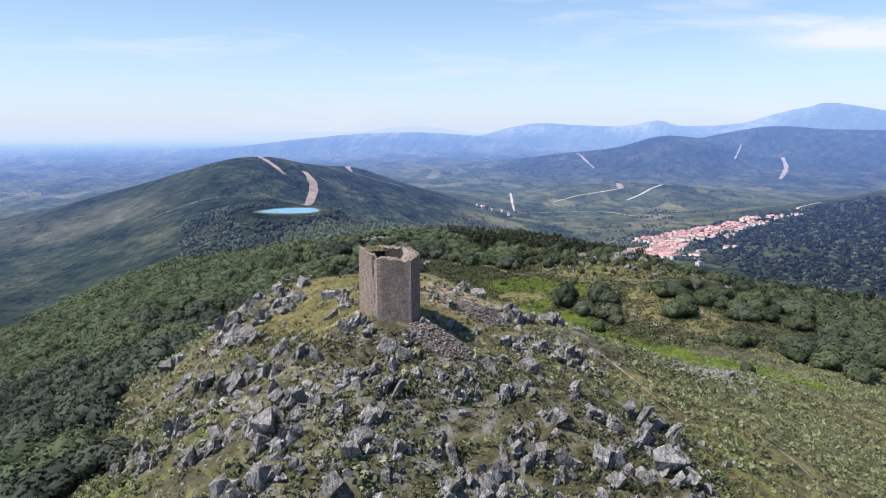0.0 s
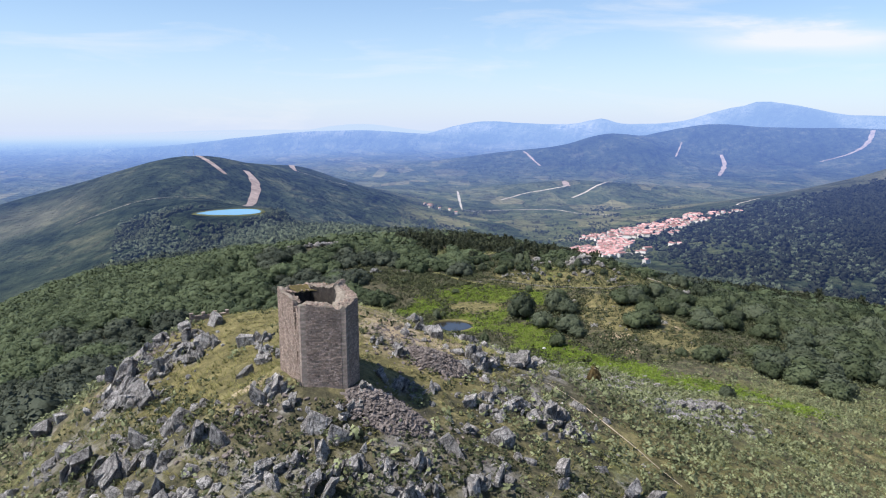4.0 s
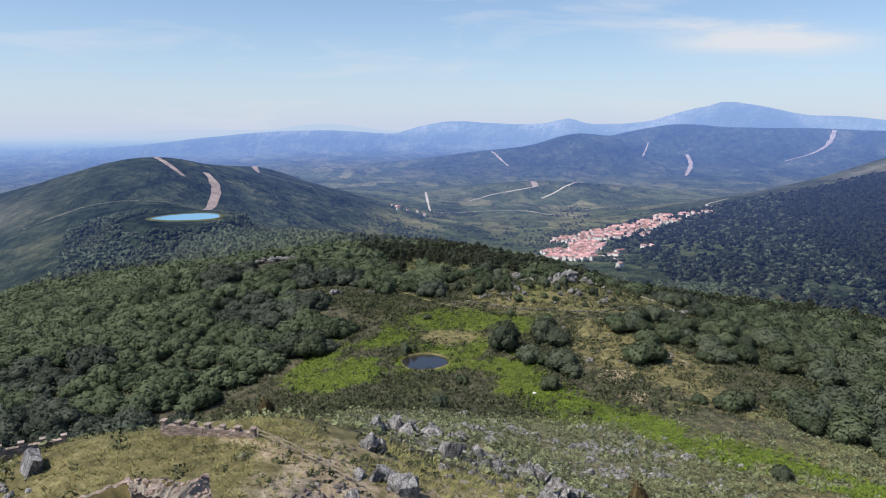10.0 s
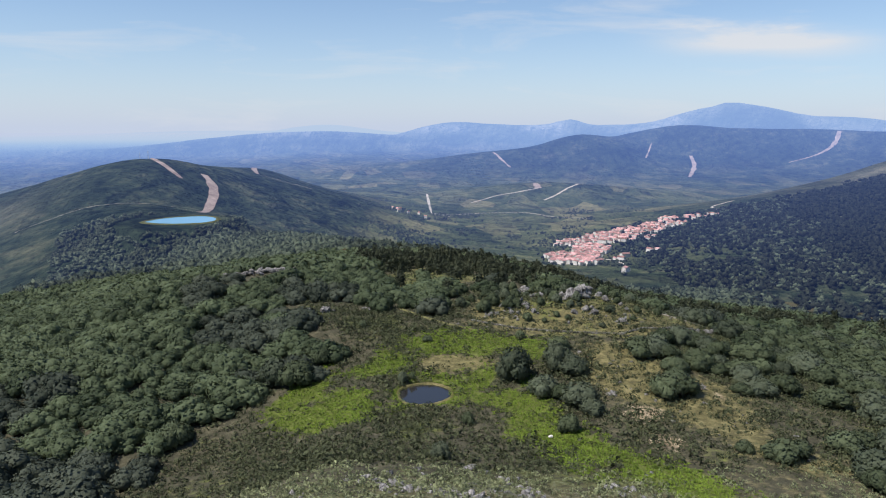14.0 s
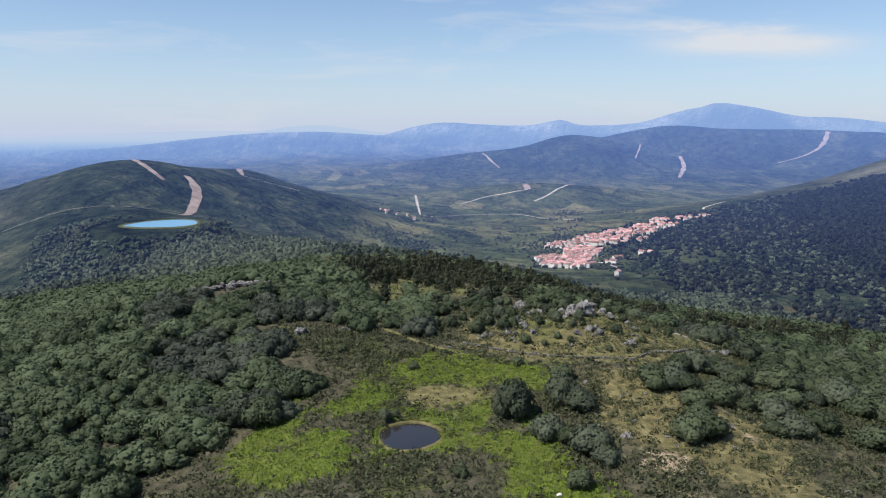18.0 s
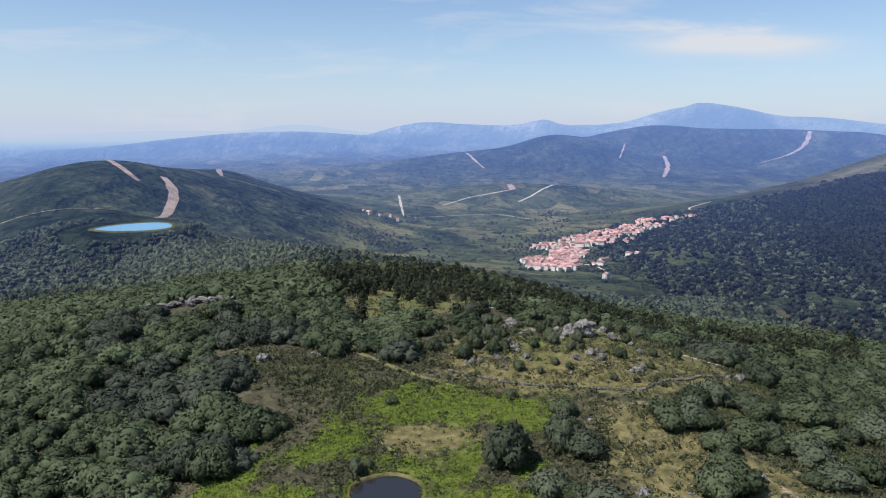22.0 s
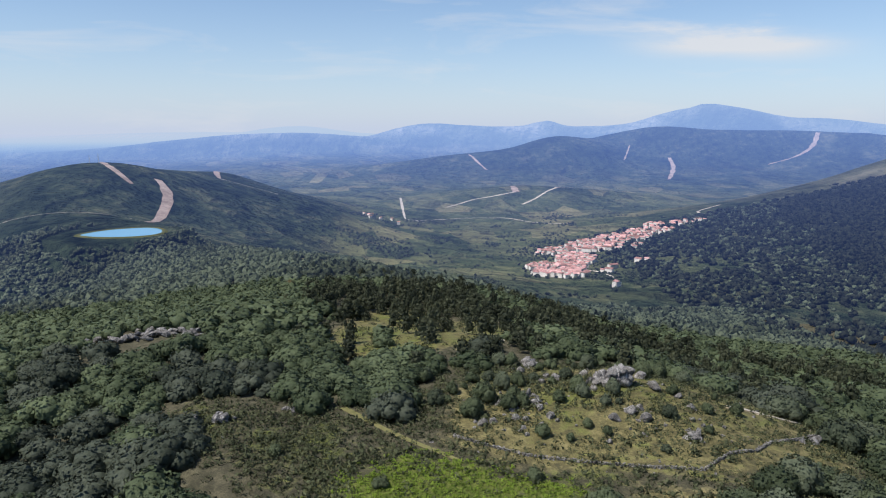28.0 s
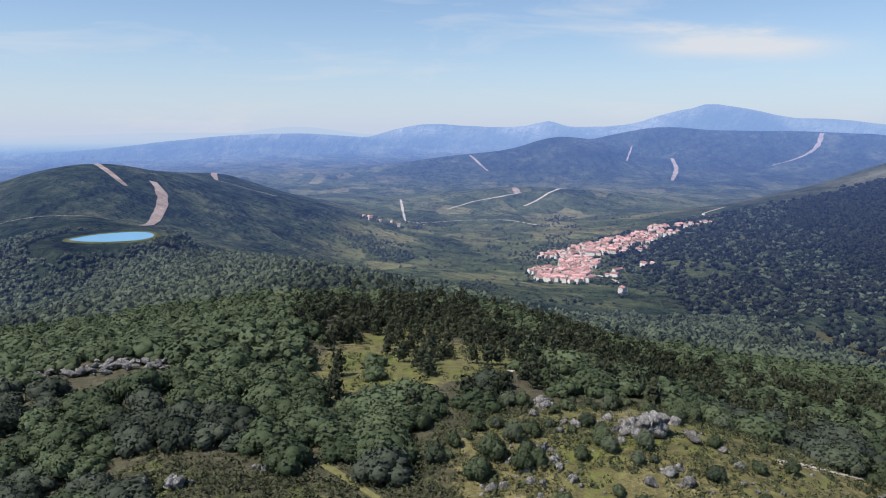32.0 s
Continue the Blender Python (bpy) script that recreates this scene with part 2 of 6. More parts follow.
GROUND, FAR = ground_material(), far_material()
def cracked(name, dark, light, scale, crack):
    """Fractured stone: joints cut in as dark lines, pale lichen in blotches, grain between."""
    m, n, l, bsdf = material(name, 0.92)
    pos = position(n)
    bend = noise_node(n, l, scale * 2.0, 4, 0.6, pos)
    shift = n.new("ShaderNodeVectorMath")
    shift.operation = "MULTIPLY_ADD"
    lift = n.new("ShaderNodeCombineXYZ")
    for k in range(3):
        l.new(bend, lift.inputs[k])
    l.new(lift.outputs[0], shift.inputs[0])
    shift.inputs[1].default_value = (0.9, 0.7, 0.8)
    l.new(pos, shift.inputs[2])
    squash = n.new("ShaderNodeMapping")
    squash.inputs["Rotation"].default_value = (0.5, 0.35, 0.6)
    squash.inputs["Scale"].default_value = (2.2, 0.9, 0.45)
    l.new(shift.outputs[0], squash.inputs["Vector"])
    vor = n.new("ShaderNodeTexVoronoi")
    vor.feature = "DISTANCE_TO_EDGE"
    vor.inputs["Scale"].default_value = crack
    l.new(squash.outputs["Vector"], vor.inputs["Vector"])
    joint = n.new("ShaderNodeMapRange")
    joint.inputs["From Max"].default_value = 0.07
    joint.inputs["To Min"].default_value = 0.35
    l.new(vor.outputs["Distance"], joint.inputs["Value"])
    big, fine = noise_node(n, l, scale, 6, 0.65, pos), noise_node(n, l, scale * 8, 5, 0.72, pos)
    tone = math_node(n, l, "ADD", math_node(n, l, "MULTIPLY", big, 0.55), math_node(n, l, "MULTIPLY", fine, 0.45))
    col = ramp(n, l, tone, (0.37, dark), (0.5, tuple((a + b) * 0.45 for a, b in zip(dark, light))), (0.62, light))
    col = mixed(n, l, joint.outputs["Result"], tuple(0.45 * v for v in dark), col)
    rnd = n.new("ShaderNodeObjectInfo").outputs["Random"]
    isl = n.new("ShaderNodeNewGeometry").outputs["Random Per Island"]
    val = math_node(n, l, "ADD", math_node(n, l, "MULTIPLY", math_node(n, l, "FRACT", math_node(n, l, "ADD", rnd, isl)), 0.5), 0.75)
    h = n.new("ShaderNodeHueSaturation")
    l.new(col, h.inputs["Color"])
    l.new(val, h.inputs["Value"])
    l.new(h.outputs["Color"], bsdf.inputs["Base Color"])
    relief = math_node(n, l, "ADD", math_node(n, l, "MULTIPLY", joint.outputs["Result"], 0.6), tone)
    bumped(n, l, bsdf, relief, 1.0, 0.35)
    return m


ROCK = cracked("lichened_quartzite", (0.075, 0.070, 0.070), (0.430, 0.408, 0.398), 0.9, 1.0)
GRANITE = cracked("rounded_granite", (0.060, 0.057, 0.056), (0.330, 0.312, 0.300), 0.8, 0.5)
SCREE = plain("scree_stone", (0.050, 0.041, 0.039), (0.225, 0.190, 0.178), 1.1, 0.92, 0.5, 0.06, 0.35)
MASONRY = plain("rubble_masonry", (0.150, 0.108, 0.090), (0.345, 0.270, 0.228), 1.2, 0.92, 0.7, 0.04, 0.30)
QUOIN = plain("dressed_granite_quoin", (0.150, 0.112, 0.098), (0.350, 0.282, 0.245), 2.2, 0.9, 0.6, 0.03, 0.2)
INNER_STONE = plain("dark_inner_stone", (0.015, 0.013, 0.013), (0.085, 0.072, 0.064), 1.8, 0.95, 1.0, 0.25)
MORTAR = plain("lime_mortar", (0.114, 0.093, 0.076), (0.294, 0.255, 0.214), 2.2, 0.97, 0.7, 0.05)
MOSS = plain("dry_moss", (0.040, 0.034, 0.014), (0.165, 0.130, 0.052), 1.6, 0.98, 0.8, 0.08)
EARTH = plain("pale_earth", (0.20, 0.155, 0.10), (0.52, 0.45, 0.35), 0.5, 0.97, 0.5, 0.08)
WOOD = plain("grey_wood", (0.15, 0.125, 0.10), (0.30, 0.26, 0.21), 5.0, 0.85, 0.3, 0.01)
BARK = plain("oak_bark", (0.05, 0.04, 0.03), (0.14, 0.115, 0.09), 4.0, 0.95, 0.6, 0.03)
OAK = leafy("oak_leaves", (0.033, 0.045, 0.023), (0.112, 0.135, 0.074), scale=0.05)
HOLM = leafy("grey_green_leaves", (0.036, 0.047, 0.029), (0.120, 0.139, 0.090), scale=0.05)
OAK_MASS = leafy("oak_wood_leaves", (0.034, 0.048, 0.024), (0.110, 0.137, 0.073), scale=0.03, massed=True)
# leaf colour darkened to stand in for cloud shade on the west flank
HOLM_MASS_SHADED = leafy("grey_oak_wood_leaves_shaded", (0.024, 0.032, 0.022), (0.084, 0.097, 0.070), scale=0.03, massed=True)
# the two ridge sets carry the painted distance glow
OAK_AIR_GLOW = leafy("ridge_oak_leaves", (0.040, 0.052, 0.030), (0.122, 0.144, 0.088), scale=0.012, air_glow=True, massed=True)
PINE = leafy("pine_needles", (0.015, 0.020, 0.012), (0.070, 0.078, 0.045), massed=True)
PINE_AIR_GLOW = leafy("ridge_pine_needles", (0.017, 0.024, 0.015), (0.084, 0.099, 0.053), air_glow=True, massed=True)
SHRUB = leafy("heath_leaves", (0.030, 0.037, 0.018), (0.112, 0.124, 0.064), scale=0.3, massed=True)
HEATHER = leafy("grey_heath_leaves", (0.075, 0.086, 0.045), (0.300, 0.325, 0.175), scale=0.07, massed=True)
FERN = leafy("bracken_fronds", (0.062, 0.092, 0.013), (0.190, 0.262, 0.036), scale=0.15, massed=True)
GRASS = leafy("dry_grass", (0.064, 0.066, 0.022), (0.290, 0.268, 0.108), scale=0.3, massed=True)

# ---------------------------------------------------------------- shape of the land
# Cross-sections of the ridge: each strip runs along y at one x; pairs of (y, height).
SECTION_OUTER_WEST = (-700, ((-400, -260), (0, -235), (300, -205), (600, -178), (800, -158), (1000, -150)))
SECTION_WEST = (-300, ((-400, -240), (0, -130), (150, -118), (300, -99), (450, -98), (530, -98), (700, -120), (886, -146), (1000, -150)))
SECTION_WOOD_FLANK = (-130, ((-400, -200), (-60, -66), (0, -52), (60, -56), (120, -62), (190, -61), (230, -56), (280, -54), (350, -49), (430, -60), (540, -76), (650, -90), (800, -114), (1000, -150)))
SECTION_WEST_SHOULDER = (-62, ((-400, -180), (-100, -58), (-20, -23), (13, -19), (30, -13.5), (64, -28), (110, -45), (180, -59), (230, -53), (282, -47), (347, -41.5), (400, -48), (460, -58), (540, -70), (650, -87), (800, -118), (1000, -170)))
SECTION_COURT = (-38, ((-400, -170), (-60, -27), (-13, -8.5), (0, -6), (15, -2.5), (32, 1.2), (44, -5), (64, -20), (110, -38), (180, -54), (230, -50), (264, -43.5), (330, -43.5), (400, -49), (460, -58), (540, -69), (650, -86), (800, -122), (1000, -185)))
SECTION_TOWER = (-17, ((-400, -160), (-100, -35), (-60, -22), (-20, -3.5), (-9, 1.6), (-4, 4.4), (8, 4.4), (30, 3.6), (40, 1), (64, -13), (100, -28), (145, -42), (195, -49), (225, -48.5), (262, -45.5), (330, -46), (380, -51), (410, -54.5), (450, -59), (540, -70), (650, -89), (760, -113), (860, -150), (1000, -195)))
SECTION_SUMMIT = (2, ((-400, -160), (-100, -37), (-60, -24), (-19, -7.5), (-11, -2), (0, -1.5), (21, -0.5), (42, -7), (64, -13), (100, -28), (145, -42.5), (195, -49), (225, -48.5), (262, -46), (330, -45), (380, -51), (410, -55.5), (450, -60), (540, -71), (650, -90), (760, -115), (860, -154), (1000, -198)))
SECTION_RIGHT_SHOULDER = (25, ((-400, -165), (-100, -42), (-60, -28), (-10, -10.5), (20, -8.5), (51, -17.8), (80, -27), (110, -36), (145, -44.5), (165, -47.5), (205, -48.5), (240, -46), (265, -44.5), (290, -43.5), (340, -45), (382, -51.5), (420, -58), (540, -74), (650, -95), (760, -122), (1000, -200)))
SECTION_KNOLL = (70, ((-400, -180), (-100, -55), (-10, -29), (56, -29), (77, -32), (110, -40), (157, -45), (197, -46.5), (240, -44), (265, -43), (285, -42), (330, -48), (380, -55), (430, -63), (540, -79), (650, -102), (1000, -203)))
SECTION_EAST_SLOPE = (140, ((-400, -210), (0, -57), (77, -50), (152, -53), (225, -56), (293, -59), (330, -65), (435, -83), (540, -99), (650, -119), (800, -150), (1000, -190)))
SECTION_EAST = (300, ((-400, -240), (0, -100), (150, -84), (300, -88), (435, -103), (600, -134), (800, -168), (1000, -190)))
SECTION_OUTER_EAST = (700, ((-400, -250), (0, -200), (300, -175), (600, -180), (1000, -184)))
STRIPS = (SECTION_OUTER_WEST, SECTION_WEST, SECTION_WOOD_FLANK, SECTION_WEST_SHOULDER, SECTION_COURT, SECTION_TOWER, SECTION_SUMMIT, SECTION_RIGHT_SHOULDER, SECTION_KNOLL, SECTION_EAST_SLOPE, SECTION_EAST, SECTION_OUTER_EAST)
EYE = np.array((0.0, 20.0, 30.0))


def smooth(a, lo, hi):
    s = np.clip((a - lo) / (hi - lo), 0.0, 1.0)
    return s * s * (3 - 2 * s)


def glide(q, xs, vs):
    """Monotone cubic through the knots (xs, vs); vs may carry one value for each q."""
    xs = np.asarray(xs, float)
    vs = np.asarray(vs, float)
    if vs.ndim == 1:
        vs = np.repeat(vs[:, None], len(q), 1)
    d = (vs[1:] - vs[:-1]) / (xs[1:] - xs[:-1])[:, None]
    m = np.zeros_like(vs)
    both = d[1:] * d[:-1]
    m[1:-1] = np.where(both > 0, 2 * both / np.where(np.abs(d[1:] + d[:-1]) < 1e-9, 1e-9, d[1:] + d[:-1]), 0)
    m[0], m[-1] = d[0], d[-1]
    q = np.clip(q, xs[0], xs[-1])
    i = np.clip(np.searchsorted(xs, q) - 1, 0, len(xs) - 2)
    c = np.arange(len(q))
    w = xs[i + 1] - xs[i]
    s = (q - xs[i]) / w
    return ((1 + 2 * s) * (1 - s) ** 2 * vs[i, c] + s * (1 - s) ** 2 * w * m[i, c]
            + s * s * (3 - 2 * s) * vs[i + 1, c] + s * s * (s - 1) * w * m[i + 1, c])


def wavy(x, y, size, seed, octaves=4):
    """Soft value noise in -1..1 from hashed lattice points."""
    out, amp, tot = np.zeros_like(x), 1.0, 0.0
    for k in range(octaves):
        u, v = x / size + seed * 17.3 + k * 5.1, y / size - seed * 9.7 + k * 3.3
        iu, iv = np.floor(u), np.floor(v)
        fu, fv = u - iu, v - iv
        fu, fv = fu * fu * (3 - 2 * fu), fv * fv * (3 - 2 * fv)

        def dot(a, b):
            h = np.sin(a * 127.1 + b * 311.7 + seed * 74.7) * 43758.5453
            return (h - np.floor(h)) * 2 - 1
        low = dot(iu, iv) * (1 - fu) + dot(iu + 1, iv) * fu
        high = dot(iu, iv + 1) * (1 - fu) + dot(iu + 1, iv + 1) * fu
        out += amp * (low * (1 - fv) + high * fv)
        tot += amp
        amp, size = amp * 0.5, size * 0.5
    return out / tot


def hump(x, y, cx, cy, sx, sy, top, turn=0.0):
    c, s = math.cos(radians(turn)), math.sin(radians(turn))
    u, v = (x - cx) * c + (y - cy) * s, -(x - cx) * s + (y - cy) * c
    return top * np.exp(-0.5 * ((u / sx) ** 2 + (v / sy) ** 2))


def far_land(x, y):
    """Valley, plain, reservoir hill, village slope and mountains, in true distances."""
    z = -244 - 51 * smooth(-x, 700, 2500) - 100 * smooth(np.hypot(x, y), 5000, 30000) * smooth(-x + 0.1 * y, -2000, 3000)
    z = z + 6 * wavy(x, y, 700, 3)
    z = z + hump(x, y, -820, 1880, 366, 330, 142, -8) + hump(x, y, -430, 1190, 150, 150, 80) + hump(x, y, -634, 1560, 165, 260, 95)
    z = z + hump(x, y, -567, 2450, 165, 300, 106) + hump(x, y, -1250, 1650, 280, 300, 0) + hump(x, y, -248, 2000, 143, 420, 43)
    z = z + hump(x, y, -20, 950, 430, 270, 60)
    # slope above the village, ending in a crest
    rise = 0.118 * np.clip(x - 260, 0, 2600) + 0.00014 * np.clip(x - 900, 0, 1400) ** 2
    crest = 1750 + 0.32 * (x - 700)
    z = z + rise * (1 - smooth(y, crest, crest + 700)) * smooth(y, -600, 900)
    z = z + hump(x, y, 430, 2850, 190, 200, 40) + hump(x, y, 772, 2760, 220, 200, 32) + hump(x, y, 99, 3300, 258, 220, 0)
    # mid ridge
    z = z + hump(x, y, 1226, 5200, 263, 560, 138) + hump(x, y, 2069, 5700, 483, 620, 216) + hump(x, y, 3501, 5500, 808, 640, 258)
    z = z + hump(x, y, 669, 4800, 490, 420, 120) + hump(x, y, 1775, 4200, 467, 380, 0) + hump(x, y, 3131, 4300, 536, 420, 43)
    # far mountains
    z = z + hump(x, y, 5055, 11200, 564, 1200, 288) + hump(x, y, 6072, 11300, 1902, 1100, 391)
    z = z + hump(x, y, 431, 12000, 654, 900, 181) + hump(x, y, 2692, 12300, 180, 900, 100) + hump(x, y, 2224, 12500, 1615, 900, 298)
    z = z + hump(x, y, -1870, 10400, 1398, 800, 261) + hump(x, y, -268, 11500, 507, 800, 0) + hump(x, y, 9238, 12500, 2590, 1500, 190)
    z = z + hump(x, y, -3483, 27000, 1644, 1500, 539) + hump(x, y, 1791, 28000, 1602, 1500, 263) + hump(x, y, -8196, 30000, 4398, 1500, 308)
    big = smooth(np.hypot(x, y), 2500, 6000)
    z = z + big * (z + 300).clip(0) * 0.16 * wavy(x, y, 1300, 8, 5)
    z = z + smooth(z, -235, -150) * (1 - big) * 7 * wavy(x, y, 260, 5, 4)
    # level shelf of the reservoir
    shelf = np.exp(-(np.maximum(0, np.hypot((x + 378) / 95.0, (y - 1090) / 105.0) - 1) / 0.22) ** 2)
    return z * (1 - shelf) - 114.0 * shelf


SPINE = np.array(((-20, 480, -66), (-45, 560, -74), (-75, 660, -88), (-120, 780, -100), (-190, 900, -114), (-285, 1000, -125), (-365, 1050, -127)), float)


def spine_land(x, y):
    """The wooded back that runs from the crest to the reservoir, falling off to both sides."""
    best = np.full(len(x), -1e9)
    for a, b in zip(SPINE[:-1], SPINE[1:]):
        e = (b - a)[:2]
        s = np.clip(((x - a[0]) * e[0] + (y - a[1]) * e[1]) / (e @ e), 0, 1)
        d = np.hypot(x - a[0] - s * e[0], y - a[1] - s * e[1])
        best = np.maximum(best, a[2] + (b[2] - a[2]) * s - np.where(d < 200, 0.0011 * d * d, 0.44 * d - 44))
    return best


def raw_land(x, y):
    x, y = np.atleast_1d(np.asarray(x, float)).ravel(), np.atleast_1d(np.asarray(y, float)).ravel()
    rows = np.array([glide(y, [p[0] for p in line], [p[1] for p in line]) for _, line in STRIPS])
    near = glide(x, [s for s, _ in STRIPS], rows)
    rough = smooth(-np.hypot((x + 17) * 0.9, y - 10), -95, -10)
    near = near + 0.55 * rough * wavy(x, y, 9, 1, 4) + 0.9 * wavy(x, y, 38, 2, 3)
    w = smooth(y, 800, 1000)
    w = np.maximum(w, smooth(np.abs(x), 320, 690))
    w = np.maximum(w, smooth(-y, 200, 390))
    # hollow of the pond
    d = np.hypot((x - 0.5) / 8.2, (y - 201) / 9.0)
    pool = np.exp(-(d / 1.12) ** 12)
    level = np.exp(-(d / 1.9) ** 6)
    near = near * (1 - level) + level * -48.7
    near = near * (1 - pool) + pool * -50.4
    # level court beside the tower
    t = np.exp(-(np.hypot(x + 15.3, y + 1.0) / 6.6) ** 4)
    near = near * (1 - t) + t * 4.7
    z = near * (1 - w) + far_land(x, y) * w
    back = spine_land(x, y)
    gap = np.clip((back - z + 12) / 24, 0, 1)
    over = z + np.where(back - z > 12, back - z, 24 * gap * gap / 2)
    return np.where((y > 440) & (y < 1400) & (back - z > -12), z + (over - z) * smooth(y, 440, 520), z)


def squeeze(x, y, z):
    """Draw the far country in: beyond 2 km all distances shrink towards 4.6 km along the line of sight."""
    dx, dy, dz = x - EYE[0], y - EYE[1], z - EYE[2]
    far = np.sqrt(dx * dx + dy * dy) + 1e-9
    near = np.where(far < 2000, far, 2000 + 2600 * (1 - np.exp(-(far - 2000) / 2600)))
    k = near / far
    return EYE[0] + dx * k, EYE[1] + dy * k, EYE[2] + dz * k


def land(x, y):
    """Height of the ground at one place, in the near country."""
    return float(raw_land([x], [y])[0])

# ---------------------------------------------------------------- helpers for meshes
def mesh_of(name, verts, faces, mat, flat=True, normals=None):
    """A mesh from arrays; all faces have as many corners as the array is wide."""
    verts, faces = np.asarray(verts, np.float32), np.asarray(faces, np.int32)
    me = bpy.data.meshes.new(name)
    me.vertices.add(len(verts))
    me.vertices.foreach_set("co", verts.ravel())
    k = faces.shape[1]
    me.loops.add(faces.size)
    me.loops.foreach_set("vertex_index", faces.ravel())
    me.polygons.add(len(faces))
    me.polygons.foreach_set("loop_start", np.arange(0, faces.size, k, dtype=np.int32))
    me.polygons.foreach_set("use_smooth", np.full(len(faces), not flat))
    me.update(calc_edges=True)
    me.materials.append(mat)
    if normals is not None:
        me.polygons.foreach_set("use_smooth", np.ones(len(faces), bool))
        me.normals_split_custom_set_from_vertices(np.asarray(normals, np.float32))
    return me


def part(name, data, parent, label="", at=None):
    ob = new(name, data)
    ob.parent = parent
    if at is not None:
        ob.matrix_local = at
    return tagged(ob, label) if label else ob


def thing(name, label, category, at=None, group="", kind=""):
    ob = new(name)
    if at is not None:
        ob.matrix_world = at
    return tagged(ob, label, category, group, kind)


def from_bm(name, bm, mat, smooth_faces=False):
    me = bpy.data.meshes.new(name)
    for fc in bm.faces:
        fc.smooth = smooth_faces
    bm.to_mesh(me)
    bm.free()
    me.materials.append(mat)
    return me


def in_poly(x, y, poly):
    """Soft inside test: 1 inside, falling to 0 over the margin; poly ends with its margin in metres."""
    pts, soft = np.array(poly[:-1], float), poly[-1]
    inside = np.zeros(len(x), bool)
    dist = np.full(len(x), 1e9)
    for a, b in zip(pts, np.roll(pts, -1, 0)):
        e = b - a
        s = np.clip(((x - a[0]) * e[0] + (y - a[1]) * e[1]) / (e @ e), 0, 1)
        dist = np.minimum(dist, np.hypot(x - a[0] - s * e[0], y - a[1] - s * e[1]))
        cross = ((a[1] > y) != (b[1] > y)) & (x < (b[0] - a[0]) * (y - a[1]) / (b[1] - a[1] + 1e-9) + a[0])
        inside ^= cross
    return np.clip(0.5 + np.where(inside, dist, -dist) / (2 * soft), 0, 1)


def near_line(x, y, pts, half):
    """1 on the line, falling to 0 at the distance half."""
    dist = np.full(len(x), 1e9)
    pts = np.array(pts, float)
    for a, b in zip(pts[:-1], pts[1:]):
        e = b - a
        s = np.clip(((x - a[0]) * e[0] + (y - a[1]) * e[1]) / (e @ e), 0, 1)
        dist = np.minimum(dist, np.hypot(x - a[0] - s * e[0], y - a[1] - s * e[1]))
    return np.clip(1 - dist / half, 0, 1)


# ---------------------------------------------------------------- where things grow
OPEN_BOWL = ((-78, 136), (-74, 152), (-72, 176), (-66, 198), (-58, 211), (-38, 214), (-29, 232), (-30, 248), (-44, 262), (-56, 283), (-54, 300),
             (-36, 288), (-14, 287), (8, 284), (28, 318), (78, 328), (112, 306), (150, 300), (160, 200), (150, 90), (150, -150), (-74, -150), (-60, -60), (-56, -12), (-72, 20), (-66, 38), (-52, 60), (-62, 100), 6)
FERN_LEFT = ((-51, 205), (-41, 221), (-28, 236), (-14, 240), (-3, 232), (-5, 215), (-11, 210), (-11, 194), (-16, 177), (-29, 177), (-43, 188), 4)
FERN_RIGHT = ((12, 214), (22, 222), (38, 208), (39, 186), (36, 164), (20, 165), (24, 182), (14, 191), 4)
FERN_TOP = ((-7, 249), (8, 261), (28, 249), (46, 239), (42, 223), (25, 226), (14, 233), (-1, 234), 4)
FERN_RUN = ((25, 201), (38, 182), (42, 168), (49, 151), (62, 141), (69, 121), (84, 110), (91, 87), (77, 73), (69, 90), (60, 103), (46, 136), (37, 137), (30, 148), (29, 160), (24, 180), 4)
FLANK = ((-100, -60), (-60, -46), (-34, -26), (-46, 2), (-66, 20), (-90, 30), (-110, 0), 6)
COURT = ((-14, 8), (-4, 6), (8, 18), (12, 30), (2, 40), (-16, 32), (-18, 20), 3)
POND_TURF = ((5, 216), (24, 221), (25, 228), (6, 234), (-4, 228), 4)
KNOLL = ((14, 262), (40, 246), (80, 238), (112, 240), (138, 282), (112, 306), (80, 322), (45, 318), (22, 296), 6)
RIGHT_GLADE = ((48, 205), (58, 240), (84, 232), (80, 212), (92, 206), (100, 190), (90, 160), (104, 140), (84, 132), (66, 168), 6)
SUMMIT = ((-52, 14), (-34, -4), (-8, -8), (4, 6), (14, 26), (6, 44), (-14, 42), (-40, 42), 6)
ROCK_FACE = ((-66, 14), (-40, -4), (-34, -26), (-22, -44), (18, -44), (32, -16), (20, 2), (4, -4), (-12, -4), (-26, -6), (-46, 24), 5)
RIGHT_ROCK = ((-6, 14), (8, 6), (30, 22), (60, 52), (52, 68), (20, 52), (-4, 72), (-14, 60), (2, 40), 6)
STONY_SLOPE = ((-20, 70), (30, 60), (60, 78), (52, 130), (20, 140), (-30, 110), 12)
PALE_PATHS = (((-4, 24), (4, 30), (7, 40), (13, 44)), ((-17, 29), (-12, 25), (-6, 20), (2, 24)), 
              ((100, 285), (106, 287), (116, 288.5), (128, 291), (141, 296), (175, 318)))

GRASS_TRACK = ((-9, 288), (-4, 282), (2, 275), (8, 268), (15, 260), (20, 254))
FOOTPATH = ((12, 18), (15, 15), (18, 11), (21, 7), (25, 1))
LOWER_PATH = ((37, 7), (40, 4), (42, 1), (43, -3), (44, -8))

